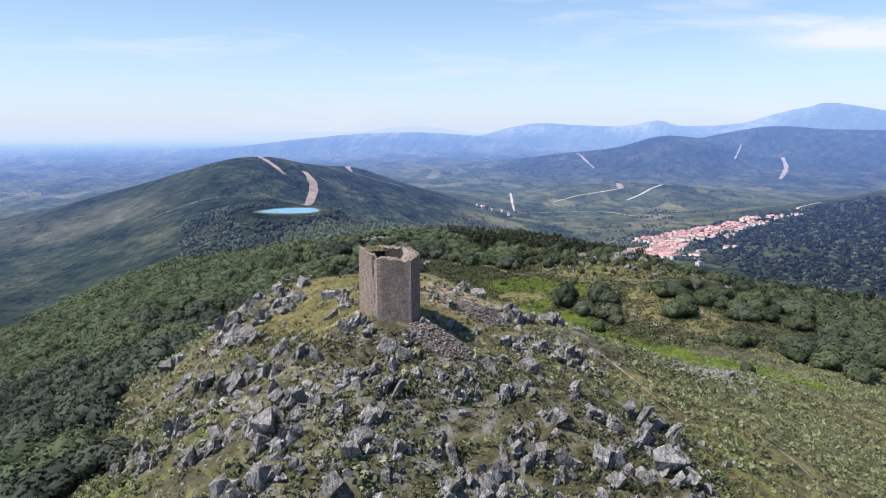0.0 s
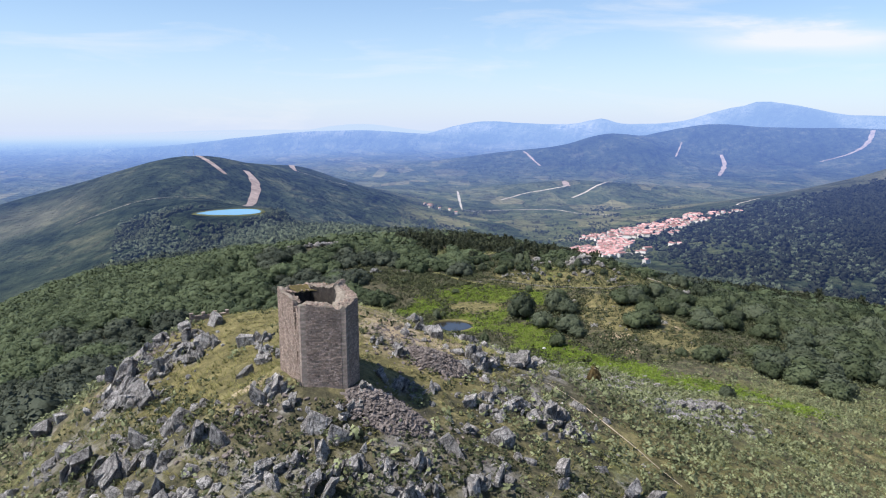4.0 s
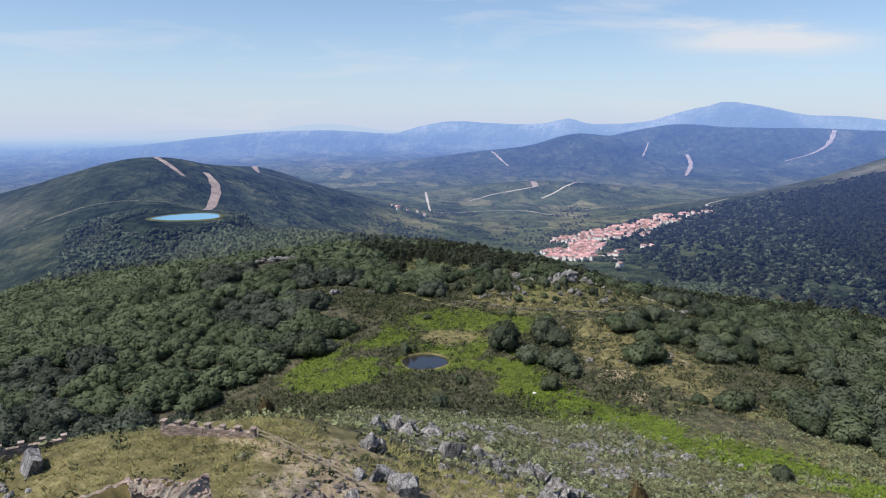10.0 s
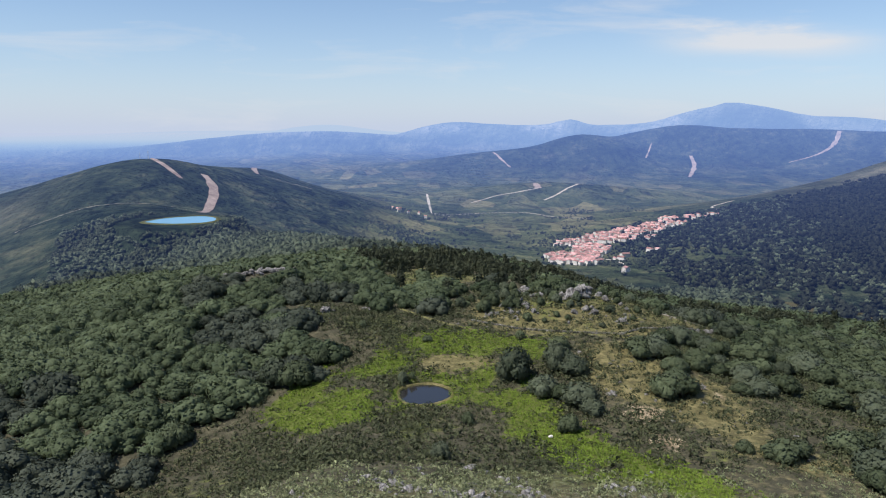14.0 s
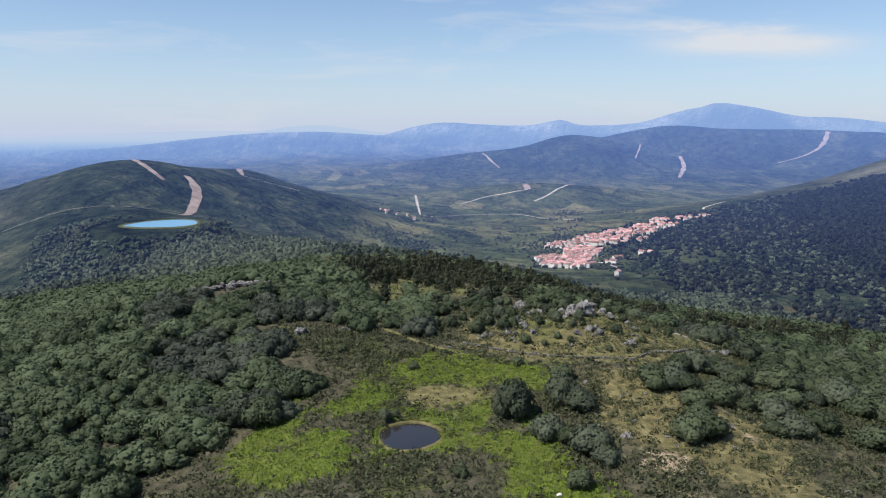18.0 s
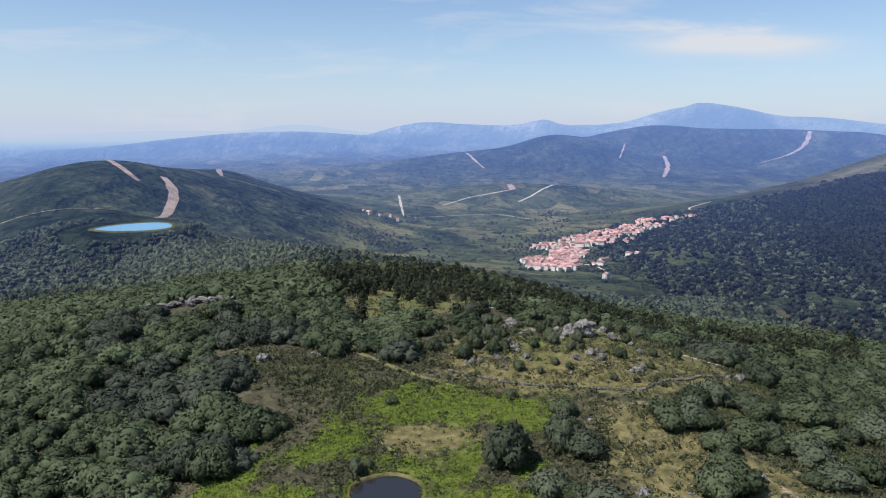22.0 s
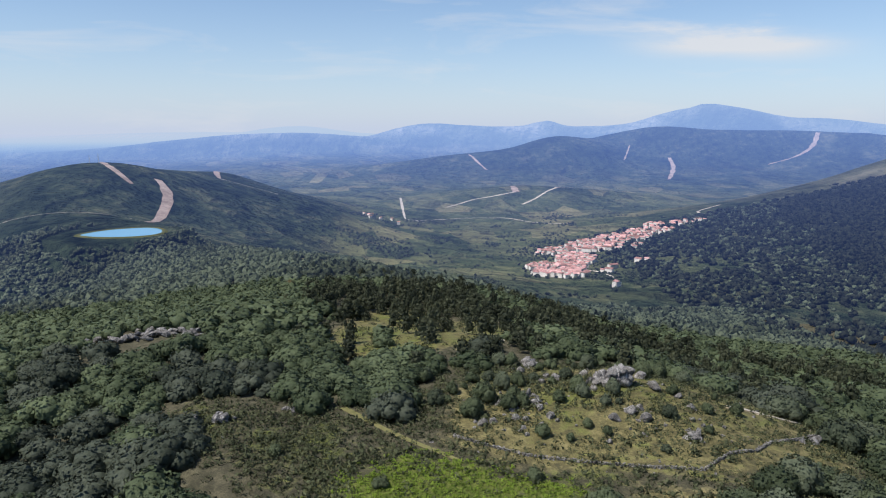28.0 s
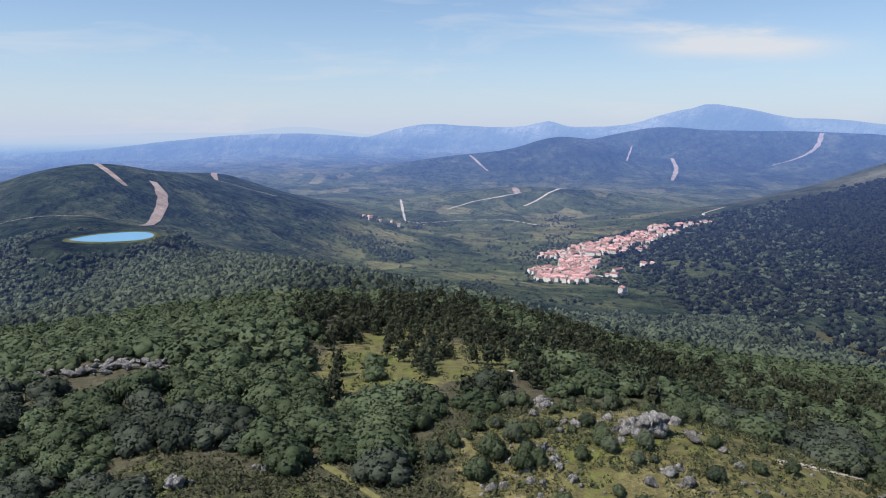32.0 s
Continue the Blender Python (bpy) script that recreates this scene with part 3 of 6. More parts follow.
CLEARING = ((-26, 340), (-14, 330), (14, 332), (40, 340), (58, 368), (68, 394), (50, 420), (36, 424), (28, 450), (8, 462), (-10, 440), (-18, 390), 7)


def ferny(x, y):
    """0 to 1: how thick the bracken stands, in patches with heath between."""
    whole = np.maximum.reduce([in_poly(x, y, poly) for poly in (FERN_LEFT, FERN_RIGHT, FERN_TOP)])
    ring = np.exp(-((np.hypot(x, y - 201) - 13) / 5) ** 2) * 0.8
    patch = wavy(x, y, 13, 83, 4)
    return np.maximum(np.maximum(whole, ring) * smooth(patch, -0.42, 0.0), in_poly(x, y, FERN_RUN) * smooth(patch, -0.62, -0.2))


def woods(x, y):
    """0 to 1: how thick the oak wood stands."""
    w = 1 - in_poly(x, y, OPEN_BOWL)
    gap = in_poly(x, y, CLEARING)
    outcrop = np.exp(-(np.hypot((x + 84) / 30, (y - 345) / 14)) ** 4)
    bare = smooth(wavy(x, y, 60, 11, 3), 0.35, 0.55) * smooth(x, 60, 140) * (1 - smooth(y, 300, 360))
    shelf = np.exp(-(np.hypot(x + 380, y - 1095) / 88) ** 6)
    return np.clip(w - 0.95 * gap - 0.55 * np.exp(-(np.hypot((x - 45) / 48, (y - 330) / 16)) ** 4) - outcrop - 0.7 * bare - shelf, 0, 1)


# ---------------------------------------------------------------- the ground, one sheet
def axis(cells):
    """Positions from runs of (start step, growth, count)."""
    out, step = [0.0], cells[0][0]
    for first, grow, count in cells:
        step = first or step
        for _ in range(count):
            out.append(out[-1] + step)
            step *= grow
    return np.array(out)


right = axis(((1.7, 1.0, 45), (1.7, 1.046, 162)))
GX = np.concatenate([-right[:0:-1], right]) - 2.0
ahead = axis(((1.7, 1.0, 92), (1.9, 1.003, 110), (2.4, 1.040, 176)))
behind = axis(((2.5, 1.11, 62),))
GY = np.concatenate([-behind[:0:-1], ahead]) - 70.0
XX, YY = np.meshgrid(GX, GY)
ZZ = raw_land(XX, YY).reshape(XX.shape)


def ground_z(x, y):
    """Height of the sheet itself."""
    x, y = np.atleast_1d(np.asarray(x, float)), np.atleast_1d(np.asarray(y, float))
    i = np.clip(np.searchsorted(GX, x) - 1, 0, len(GX) - 2)
    j = np.clip(np.searchsorted(GY, y) - 1, 0, len(GY) - 2)
    u, v = (x - GX[i]) / (GX[i + 1] - GX[i]), (y - GY[j]) / (GY[j + 1] - GY[j])
    return (ZZ[j, i] * (1 - u) * (1 - v) + ZZ[j, i + 1] * u * (1 - v) + ZZ[j + 1, i] * (1 - u) * v + ZZ[j + 1, i + 1] * u * v)


# crags of the face below the tower, the shoulder beside it, and the castle-like rocks beyond
FACE_CRAGS = (-43.4, 15.8, 6.5, -49, 25, 5.5, -61, 24.5, 5.5, -43.5, 1.6, 5.8, -35.5, -5.3, 4.8, -29.7, -7.9, 3.6, -26.3, -7.4, 3, -27, -18.6, 5.6, -23.5, -21.1, 3.6, -29.2, -18.4, 3, -34.1, -18.8, 4,
              -36.6, -18.8, 3.4, -52.7, 11, 3, -48.2, -10.3, 4.2, -43.9, -17, 3.6, -42.3, -10.5, 4.6, -25.3, -26, 5, -29.8, -26.2, 4, -24.4, -22.5, 3, -24.2, -16.1, 4.6, -27.1, -13.9, 3.4)
FRONT_CRAGS = (-13.1, -15.6, 3.8, -14.5, -19.4, 3.6, -18.4, -13.6, 2, -15.7, -12.5, 2.6, -17.9, -19.1, 2.4, -10, -12.6, 2.8, -11.7, -12.8, 2, -10.9, -25.9, 1.9, -14.4, -27, 2, -11, -22.8, 2.2, -14.1, -23.4, 1.8,
               -17.6, -26.2, 2.2, 0.9, -12.5, 2.8, -3.2, -13.6, 2.2, -4.9, -14.6, 2.6, -7.2, -11.8, 2, -4.4, -11.6, 3.2, -7, -21.8, 2, 0, -21.5, 5.2, -0.6, -24.5, 4.4, -4, -24.1, 3.4, 2, -18.5, 2, 4.3, -19.1, 2.6, 2.7, -17, 1.8)
RIGHT_CRAGS = (11.9, -11.8, 3.3, 17.6, -7.3, 5, 21.3, -7.6, 5, 20.6, -14.1, 6.6, 21.6, -16.9, 5, 14.1, -16.3, 2.4, 16.2, -13.6, 2.4, 8.5, 22.7, 5, 2.7, 3, 2.6, 8.6, 5.1, 3.6, 6.5, 6.3, 2,
               10.8, 5.9, 4.2, 13.2, 5.1, 2.8, 0.6, -3, 2.2, 12.3, 50, 6, 13.2, 41.8, 4.5, 16, 44, 3.5, 6.9, 52.7, 3.4, 4.5, 18.7, 2.4, -7.2, 0.8, 3, -10.2, -4.9, 2.2, 3.4, 6.8, 3)
COURT_CRAGS = (-45.6, 28.1, 3.2, -47.8, 26.2, 4, -47.1, 22.5, 4, -41.1, 18.5, 3.6, -48.9, 20.9, 4.8, -39.7, 12.4, 4.2, -38.9, 21.9, 4.4, -36.6, 22.5, 3.4, -25.7, 16.1, 1.8, -24, 10.9, 1.7, -23.2, 7.5, 1.5,
               -18.6, -5.2, 2.4, -19.6, -3.4, 1.8, -11, 13.5, 2.2, -36.5, 19.3, 3.4, -39.3, 25.2, 2.6, -45, 29.1, 3.2, -10.9, -6.2, 2.0, -17.4, -7.2, 1.8, -5.2, 2.8, 2.6, -7.0, 3.0, 2.2)


def build_ground():
    x, y, z = XX.ravel(), YY.ravel(), ZZ.ravel()
    sx, sy, sz = squeeze(x, y, z)
    nx, ny = len(GX), len(GY)
    a = (np.arange(ny - 1)[:, None] * nx + np.arange(nx - 1)).ravel()
    faces = np.stack([a, a + 1, a + nx + 1, a + nx], 1)
    me = mesh_of("ground", np.stack([sx, sy, sz], 1), faces, GROUND, flat=False)
    me.materials.append(FAR)
    reach = np.hypot(x - EYE[0], y - EYE[1])
    me.polygons.foreach_set("material_index", (reach[a] > 900).astype(np.int32))
    zone = np.zeros((len(x), 4), np.float32)
    close = reach < 1000
    cx, cy = x[close], y[close]
    fern = 0.82 * ferny(cx, cy)
    rock = np.maximum(in_poly(cx, cy, ROCK_FACE) * 0.47, in_poly(cx, cy, RIGHT_ROCK) * 0.46)
    rock = np.maximum(rock, 0.42 * in_poly(cx, cy, STONY_SLOPE))
    rock = np.maximum(rock, 0.85 * np.exp(-((cx + 9.5) / 6.5) ** 2 - ((cy - 19.5) / 6) ** 2))
    for rows in (FACE_CRAGS, FRONT_CRAGS, RIGHT_CRAGS, COURT_CRAGS):
        for gx, gy, gw in zip(rows[0::3], rows[1::3], rows[2::3]):
            rock = np.maximum(rock, 0.62 * np.exp(-(np.hypot(cx - gx, cy - gy) / (0.75 * gw)) ** 2))
    earth = 0.0 * cx
    for line in PALE_PATHS:
        earth = np.maximum(earth, 1.15 * near_line(cx, cy, line, 1.9))
    for ex, ey, ew, ed, es in ((6.9, 55, 2.2, 6, 1.0), (11, 118, 5, 5, 0.6), (-8, 20, 4.5, 3.5, 0.75), (-13, 25, 5, 2.5, 0.7), (-19, 29, 5, 1.6, 0.7), (-1.5, 21.5, 2.2, 2.0, 1.0), (6, 27, 3.5, 3, 0.9), (0, 28, 3, 1.5, 0.8), (60, 157, 7, 8, 0.75), (61, 176, 9, 11, 0.72), (84, 197, 4, 3, 0.8), (88, 190, 4, 7, 0.6)):
        earth = np.maximum(earth, es * np.exp(-((cx - ex) / ew) ** 2 - ((cy - ey) / ed) ** 2))
    earth = np.maximum(earth, 0.48 * in_poly(cx, cy, COURT))
    earth = np.maximum(earth, 0.75 * np.exp(-((cx + 23) ** 2 / 10 + (cy + 1) ** 2 / 6)))
    turf = np.maximum.reduce([in_poly(cx, cy, SUMMIT) * 0.82, in_poly(cx, cy, KNOLL) * 0.72, in_poly(cx, cy, RIGHT_GLADE) * 0.75, in_poly(cx, cy, POND_TURF) * 0.9,
                              0.55 * in_poly(cx, cy, ROCK_FACE), 0.44 * in_poly(cx, cy, OPEN_BOWL) * (1 - 0.85 * smooth(cy, 110, 150) * (1 - 0.6 * smooth(cx, 20, 60)))])
    turf = np.maximum(turf, 0.6 * in_poly(cx, cy, STONY_SLOPE))
    turf = np.maximum(turf, 0.62 * smooth(cx, 0, 25) * (1 - smooth(cy, 110, 140)) * in_poly(cx, cy, OPEN_BOWL))
    fern = np.maximum(fern, 0.44 * in_poly(cx, cy, OPEN_BOWL) * smooth(wavy(cx, cy, 17, 47, 3), -0.3, 0.25) * (1 - in_poly(cx, cy, SUMMIT)) * (1 - in_poly(cx, cy, RIGHT_GLADE)))
    earth = np.maximum(earth, 0.16 * in_poly(cx, cy, KNOLL))
    turf = np.maximum(turf, 0.8 * in_poly(cx, cy, CLEARING))
    fern = np.maximum(fern, 0.46 * in_poly(cx, cy, CLEARING))
    fern = np.maximum(fern, 0.30 * in_poly(cx, cy, OPEN_BOWL) * smooth(cy, 222, 240) * smooth(wavy(cx, cy, 20, 37, 3), -0.4, 0.2))
    fern = np.maximum(fern, 0.40 * in_poly(cx, cy, KNOLL) * smooth(wavy(cx, cy, 16, 39, 3), -0.35, 0.2))
    fern = np.maximum(fern, 0.46 * np.maximum(in_poly(cx, cy, ROCK_FACE), in_poly(cx, cy, FLANK)) * smooth(wavy(cx, cy, 13, 45, 3), -0.25, 0.25))
    zone[close] = np.stack([fern, earth, rock, turf], 1)
    far = ~close
    fx, fy, fz, fr = x[far], y[far], z[far], reach[far]
    valley = smooth(-fz, 165, 225) * (1 - 0.85 * smooth(-fx, 150, 330) * (1 - smooth(fr, 2300, 3000))) * (1 - smooth(fx - 0.3 * (fy - 900), 480, 720) * (1 - smooth(fy, 1700, 2300)))
    bare = smooth(fz, -230, 60) * 0.85 * smooth(fr, 6500, 9500) * smooth(wavy(fx, fy, 1300, 21, 5), -0.35, 0.15)
    bare = np.maximum(bare, 0.22 * smooth(wavy(fx, fy, 900, 29, 4), 0.05, 0.4) * smooth(fr, 6500, 8500))
    bare = np.maximum(bare, 0.3 * smooth(wavy(fx, fy, 420, 23, 3), 0.2, 0.5) * smooth(fx, 500, 1200) * (1 - smooth(fy, 1900, 2600)) * smooth(fz, -170, -110))
    brow = 1720 + 0.32 * (fx - 700)
    bare = np.maximum(bare, 0.30 * smooth(fx, 760, 1050) * smooth(fy, brow - 140 * smooth(fx, 800, 1500), brow - 20) * (1 - smooth(fy, brow + 300, brow + 600)))
    purple = np.exp(-(((fx + 1000) / 170) ** 2 + ((fy - 1450) / 120) ** 2)) * 0.5
    valley = valley * (1 - 0.75 * smooth(fr, 3000, 4200) * smooth(fx, -500, 300)) * (1 - 0.5 * smooth(fr, 3800, 5000))
    zone[far] = np.stack([valley, np.maximum(bare, purple), 0 * fx, 0 * fx + 1], 1)
    col = me.attributes.new("zone", "FLOAT_COLOR", "POINT")
    col.data.foreach_set("color", zone.ravel())
    att = me.attributes.new("reach", "FLOAT", "POINT")
    att.data.foreach_set("value", reach.astype(np.float32))
    tagged(new("ground", me), "rocky summit, heath slopes, wooded ridge, valley and far mountains", "ground", kind="structure")


build_ground()

# ---------------------------------------------------------------- stones
def icosphere(level):
    bm = bmesh.new()
    bmesh.ops.create_icosphere(bm, subdivisions=level, radius=1.0)
    v = np.array([p.co[:] for p in bm.verts])
    f = np.array([[p.index for p in fc.verts] for fc in bm.faces])
    bm.free()
    return v, f


ICO1, ICO2, ICO3, ICO4 = icosphere(1), icosphere(2), icosphere(3), icosphere(4)


def boulder_shape(seed, level, planes, squash, rough=0.06):
    """An angular block: a ball cut by random planes, then roughened."""
    r = np.random.default_rng(seed)
    v, f = (ICO1, ICO2, ICO3, ICO4)[level - 1]
    nrm = r.normal(size=(planes, 3))
    nrm /= np.linalg.norm(nrm, axis=1)[:, None]
    cut = r.uniform(0.42, 0.80, planes)
    reach = np.min(np.where(v @ nrm.T > 0.05, cut / np.maximum(v @ nrm.T, 0.05), 9), 1).clip(0.3, 1.0)
    out = v * reach[:, None]
    for k, (size, amp) in enumerate(((1.1, rough), (2.6, rough * 0.55), (6.0, rough * 0.25))):
        bump = np.array([noise.noise(Vector(p * size + seed * 3.1 + k)) for p in v])
        out = out * (1 + amp * 2 * bump)[:, None]
    return out * np.array(squash), f


def stuff(name, protos, places, mat, label, category, flat=True, lift=0.0):
    """Many small pieces as one mesh. places: rows of proto, x, y, z, turn, sx, sy, sz, tilt."""
    vs, fs, ns, base = [], [], [], 0
    soft = len(protos[0]) > 2
    places = np.asarray(places, float)
    for k, shape in enumerate(protos):
        pv, pf = shape[:2]
        rows = places[places[:, 0].astype(int) == k]
        if not len(rows):
            continue
        c, s = np.cos(rows[:, 4]), np.sin(rows[:, 4])
        p = pv[None] * rows[:, None, 5:8]
        ct, st = np.cos(rows[:, 8]), np.sin(rows[:, 8])
        y2 = p[..., 1] * ct[:, None] - p[..., 2] * st[:, None]
        z2 = p[..., 1] * st[:, None] + p[..., 2] * ct[:, None]
        x3 = p[..., 0] * c[:, None] - y2 * s[:, None]
        y3 = p[..., 0] * s[:, None] + y2 * c[:, None]
        q = np.stack([x3 + rows[:, 1:2], y3 + rows[:, 2:3], z2 + rows[:, 3:4] + lift], -1)
        vs.append(q.reshape(-1, 3))
        if soft:
            pn = shape[2]
            ns.append(np.stack([c[:, None] * pn[:, 0] - s[:, None] * pn[:, 1], s[:, None] * pn[:, 0] + c[:, None] * pn[:, 1], np.repeat(pn[None, :, 2], len(rows), 0)], -1).reshape(-1, 3))
        fs.append((pf[None] + (np.arange(len(rows)) * len(pv))[:, None, None]).reshape(-1, pf.shape[1]) + base)
        base += len(rows) * len(pv)
    if not vs:
        return None
    me = mesh_of(name, np.concatenate(vs), np.concatenate(fs), mat, flat, np.concatenate(ns) if soft else None)
    # one tone for each piece
    tones = [np.repeat(np.random.default_rng(k).uniform(size=int((places[:, 0].astype(int) == k).sum())), len(shape[0])) for k, shape in enumerate(protos)]
    me.attributes.new("tone", "FLOAT", "POINT").data.foreach_set("value", np.concatenate(tones).astype(np.float32))
    return tagged(new(name, me), label, category, kind="stuff")


def scatter(count, x0, x1, y0, y1, chance, seed):
    r = np.random.default_rng(seed)
    x, y = r.uniform(x0, x1, count), r.uniform(y0, y1, count)
    keep = r.uniform(size=count) < chance(x, y)
    return x[keep], y[keep], r


def block_shape(seed, squash, rough=0.035):
    """A joint-bounded slab: the hull of a box with broken corners, its faces roughened."""
    r = np.random.default_rng(seed)
    bm = bmesh.new()
    shear = r.normal(size=(3, 3)) * 0.26 + np.eye(3)
    for sx in (-1, 1):
        for sy in (-1, 1):
            for sz in (-1, 1):
                q = np.array((sx, sy, sz)) * r.uniform(0.45, 0.9, 3)
                for _ in range(int(r.integers(1, 4))):
                    cut = np.ones(3)
                    cut[int(r.integers(3))] = r.uniform(0.35, 0.9)
                    bm.verts.new(Vector(shear @ (q * cut)))
    bmesh.ops.convex_hull(bm, input=bm.verts[:])
    bmesh.ops.delete(bm, geom=[v for v in bm.verts if not v.link_faces], context="VERTS")
    bmesh.ops.subdivide_edges(bm, edges=[e for e in bm.edges if e.calc_length() > 0.35], cuts=2, use_grid_fill=True)
    bmesh.ops.triangulate(bm, faces=bm.faces[:])
    for v in bm.verts:
        v.co *= 1 + rough * 2 * noise.noise(v.co * 1.6 + Vector((seed * 3.1, 0, 0))) + rough * 1.5 * noise.noise(v.co * 4.5 + Vector((0, seed * 1.7, 0)))
    bm.verts.index_update()
    out = np.array([v.co[:] for v in bm.verts]) * np.array(squash)
    faces = np.array([[v.index for v in fc.verts] for fc in bm.faces])
    bm.free()
    return out, faces


def crag_shape(seed, blocks):
    """A fractured crag: leaning plates shoulder to shoulder, tallest in the middle, stepped down at the ends."""
    r = np.random.default_rng(seed)
    pieces = []
    lean = 0.42 + r.normal() * 0.14
    for k in range(blocks):
        off = (k + 0.5) / blocks * 2 - 1
        v, f = block_shape(seed * 17 + k, (r.uniform(0.30, 0.52), r.uniform(0.5, 0.85), r.uniform(0.75, 1.15)))
        v = v * r.uniform(0.6, 1.1) * (1.05 - 0.3 * abs(off))
        m = np.array(Euler((0.12 + r.normal() * 0.2, lean + r.normal() * 0.16, r.normal() * 0.4)).to_matrix())
        v = v @ m.T + (off * 0.95 + r.normal() * 0.1, r.uniform(-0.5, 0.5), 0.10 - 0.25 * abs(off) + r.normal() * 0.14)
        pieces.append(mesh_of("block", v, f, ROCK))
    return pieces


CRAGS = [crag_shape(20 + k, 5 + k % 4) for k in range(9)]
BOULDERS = [mesh_of("boulder", *block_shape(20 + k, (0.75 + 0.1 * (k % 3), 0.62 + 0.12 * (k % 2), 1.15)), ROCK) for k in range(7)]
ROUNDED = [mesh_of("round_boulder", *boulder_shape(60 + k, 3, 9, (1.15, 1.0, 0.95), 0.05), GRANITE, flat=False) for k in range(5)]


def boulder(x, y, size, k, turn, lean, stretch=1.0, name="boulder", label="grey lichened quartzite boulder on the slope", group="boulders on the summit slopes", protos=None, rise=0.15):
    ob = new(name, (protos or BOULDERS)[k % len(protos or BOULDERS)])
    z = float(ground_z(x, y)[0]) + size * rise
    tip = (lean, lean * 0.4) if protos else (lean * 0.4 - 8, 18 + lean * 0.5)
    ob.matrix_world = pose(x, y, z, *tip, turn) @ Matrix.Diagonal((size * stretch, size, size * (1.15 if stretch < 1.2 else 0.9), 1))
    return tagged(ob, label, "boulder", group)


def crag(x, y, wide, k, turn=None, high=1.0, label="fractured grey quartzite crag with pale lichen"):
    """A crag as wide as given, sunk into the slope."""
    size = wide / 2.2
    turn = (x * 13 + y * 29) % 50 - 10 if turn is None else turn
    at = pose(x, y, float(ground_z(x, y)[0]) + 0.18 * size * high, 0, 0, turn) @ Matrix.Diagonal((size, size * 0.9, size * high, 1))
    root = thing("crag", label, "crag", at, "crags of the summit")
    for mesh in CRAGS[k % 9]:
        part("block", mesh, root)
    return root


for rows in (FACE_CRAGS, FRONT_CRAGS, RIGHT_CRAGS, COURT_CRAGS):
    for k, (x, y, w) in enumerate(zip(rows[0::3], rows[1::3], rows[2::3])):
        crag(x, y, w * 0.9, k * 5 + int(abs(x)), high=1.0 + 0.25 * math.sin(x * 3 + y))
TALL_CRAGS = ((-7.6, 11.2, 2.2, 1.9, 20), (-8.2, 14, 1.9, 1.6, 70), (1.8, 19.5, 3.2, 1.9, 10), (2.8, 16.5, 2.8, 1.7, 60), (0.6, 14.6, 2.6, 1.3, 100), (4.0, 17.5, 2.4, 1.2, 30), (-6.6, 3.0, 1.6, 1.9, 60),
                            (-8.6, 65, 6.0, 1.7, 10), (-5.6, 65.5, 4.8, 2.3, 30), (-3.6, 64.5, 4.4, 2.2, 0), (-0.5, 63.5, 4.8, 1.4, 20), (-11.5, 63.5, 4.2, 0.9, 40), (3.4, 61.5, 3.4, 0.8, 10), (-14.5, 62, 4.0, 0.8, 0))
SLOPE_CRAGS = ((-26.5, 104, 5.0, 0.9, 20), (-31, 108, 5.0, 0.8, 30), (8, 65.9, 3.2, 0.8, 10), (10.3, 108, 3.2, 0.8, 0), (-7.1, 33.4, 3.8, 0.9, 10), (-4.1, 25.6, 4.0, 0.7, 170), (83.6, 196, 4.6, 0.8, 20), (55.8, 192, 4.0, 0.7, 150))
for x, y, w, high, turn in TALL_CRAGS + SLOPE_CRAGS:
    crag(x, y, w, int(abs(x * 3 + y)), turn, 0.35 + 0.36 * high, "tall jagged grey quartzite outcrop" if high > 1.3 else "jagged grey quartzite outcrop among heath")


# low broken pavement down the slope, and the broken top of the castle rocks
r = np.random.default_rng(77)
for _ in range(26):
    u = r.uniform()
    crag(44 + 16 * u + r.normal() * 1.4, 59 + 3 * u + r.normal() * 2.2, r.uniform(2.0, 4.2), int(r.integers(6)), r.uniform(-20, 40), r.uniform(0.45, 0.75), "low broken grey quartzite pavement among heath")
for _ in range(14):
    crag(-6 + r.normal() * 7, 63 + r.normal() * 2.5, r.uniform(1.2, 2.6), int(r.integers(6)), r.uniform(-20, 60), r.uniform(0.6, 1.1), "jagged grey quartzite outcrop among heath")


# scattered boulders of the rock face
def rock_chance(x, y):
    return np.clip(in_poly(x, y, ROCK_FACE) * (0.06 + 1.0 * smooth(wavy(x, y, 12, 31, 3), 0.0, 0.3)) + 0.5 * in_poly(x, y, RIGHT_ROCK) * smooth(wavy(x, y, 10, 33, 3), -0.1, 0.4), 0, 1)


bx, by, r = scatter(2200, -75, 62, -48, 76, rock_chance, 5)
for x, y in zip(bx, by):
    if math.hypot(x + 15, y + 1) > 6.2:
        boulder(x, y, 0.4 + 1.15 * r.uniform() ** 2.0, int(r.integers(7)), 15 + r.normal() * 28, r.uniform(10, 60), r.uniform(0.8, 1.5))

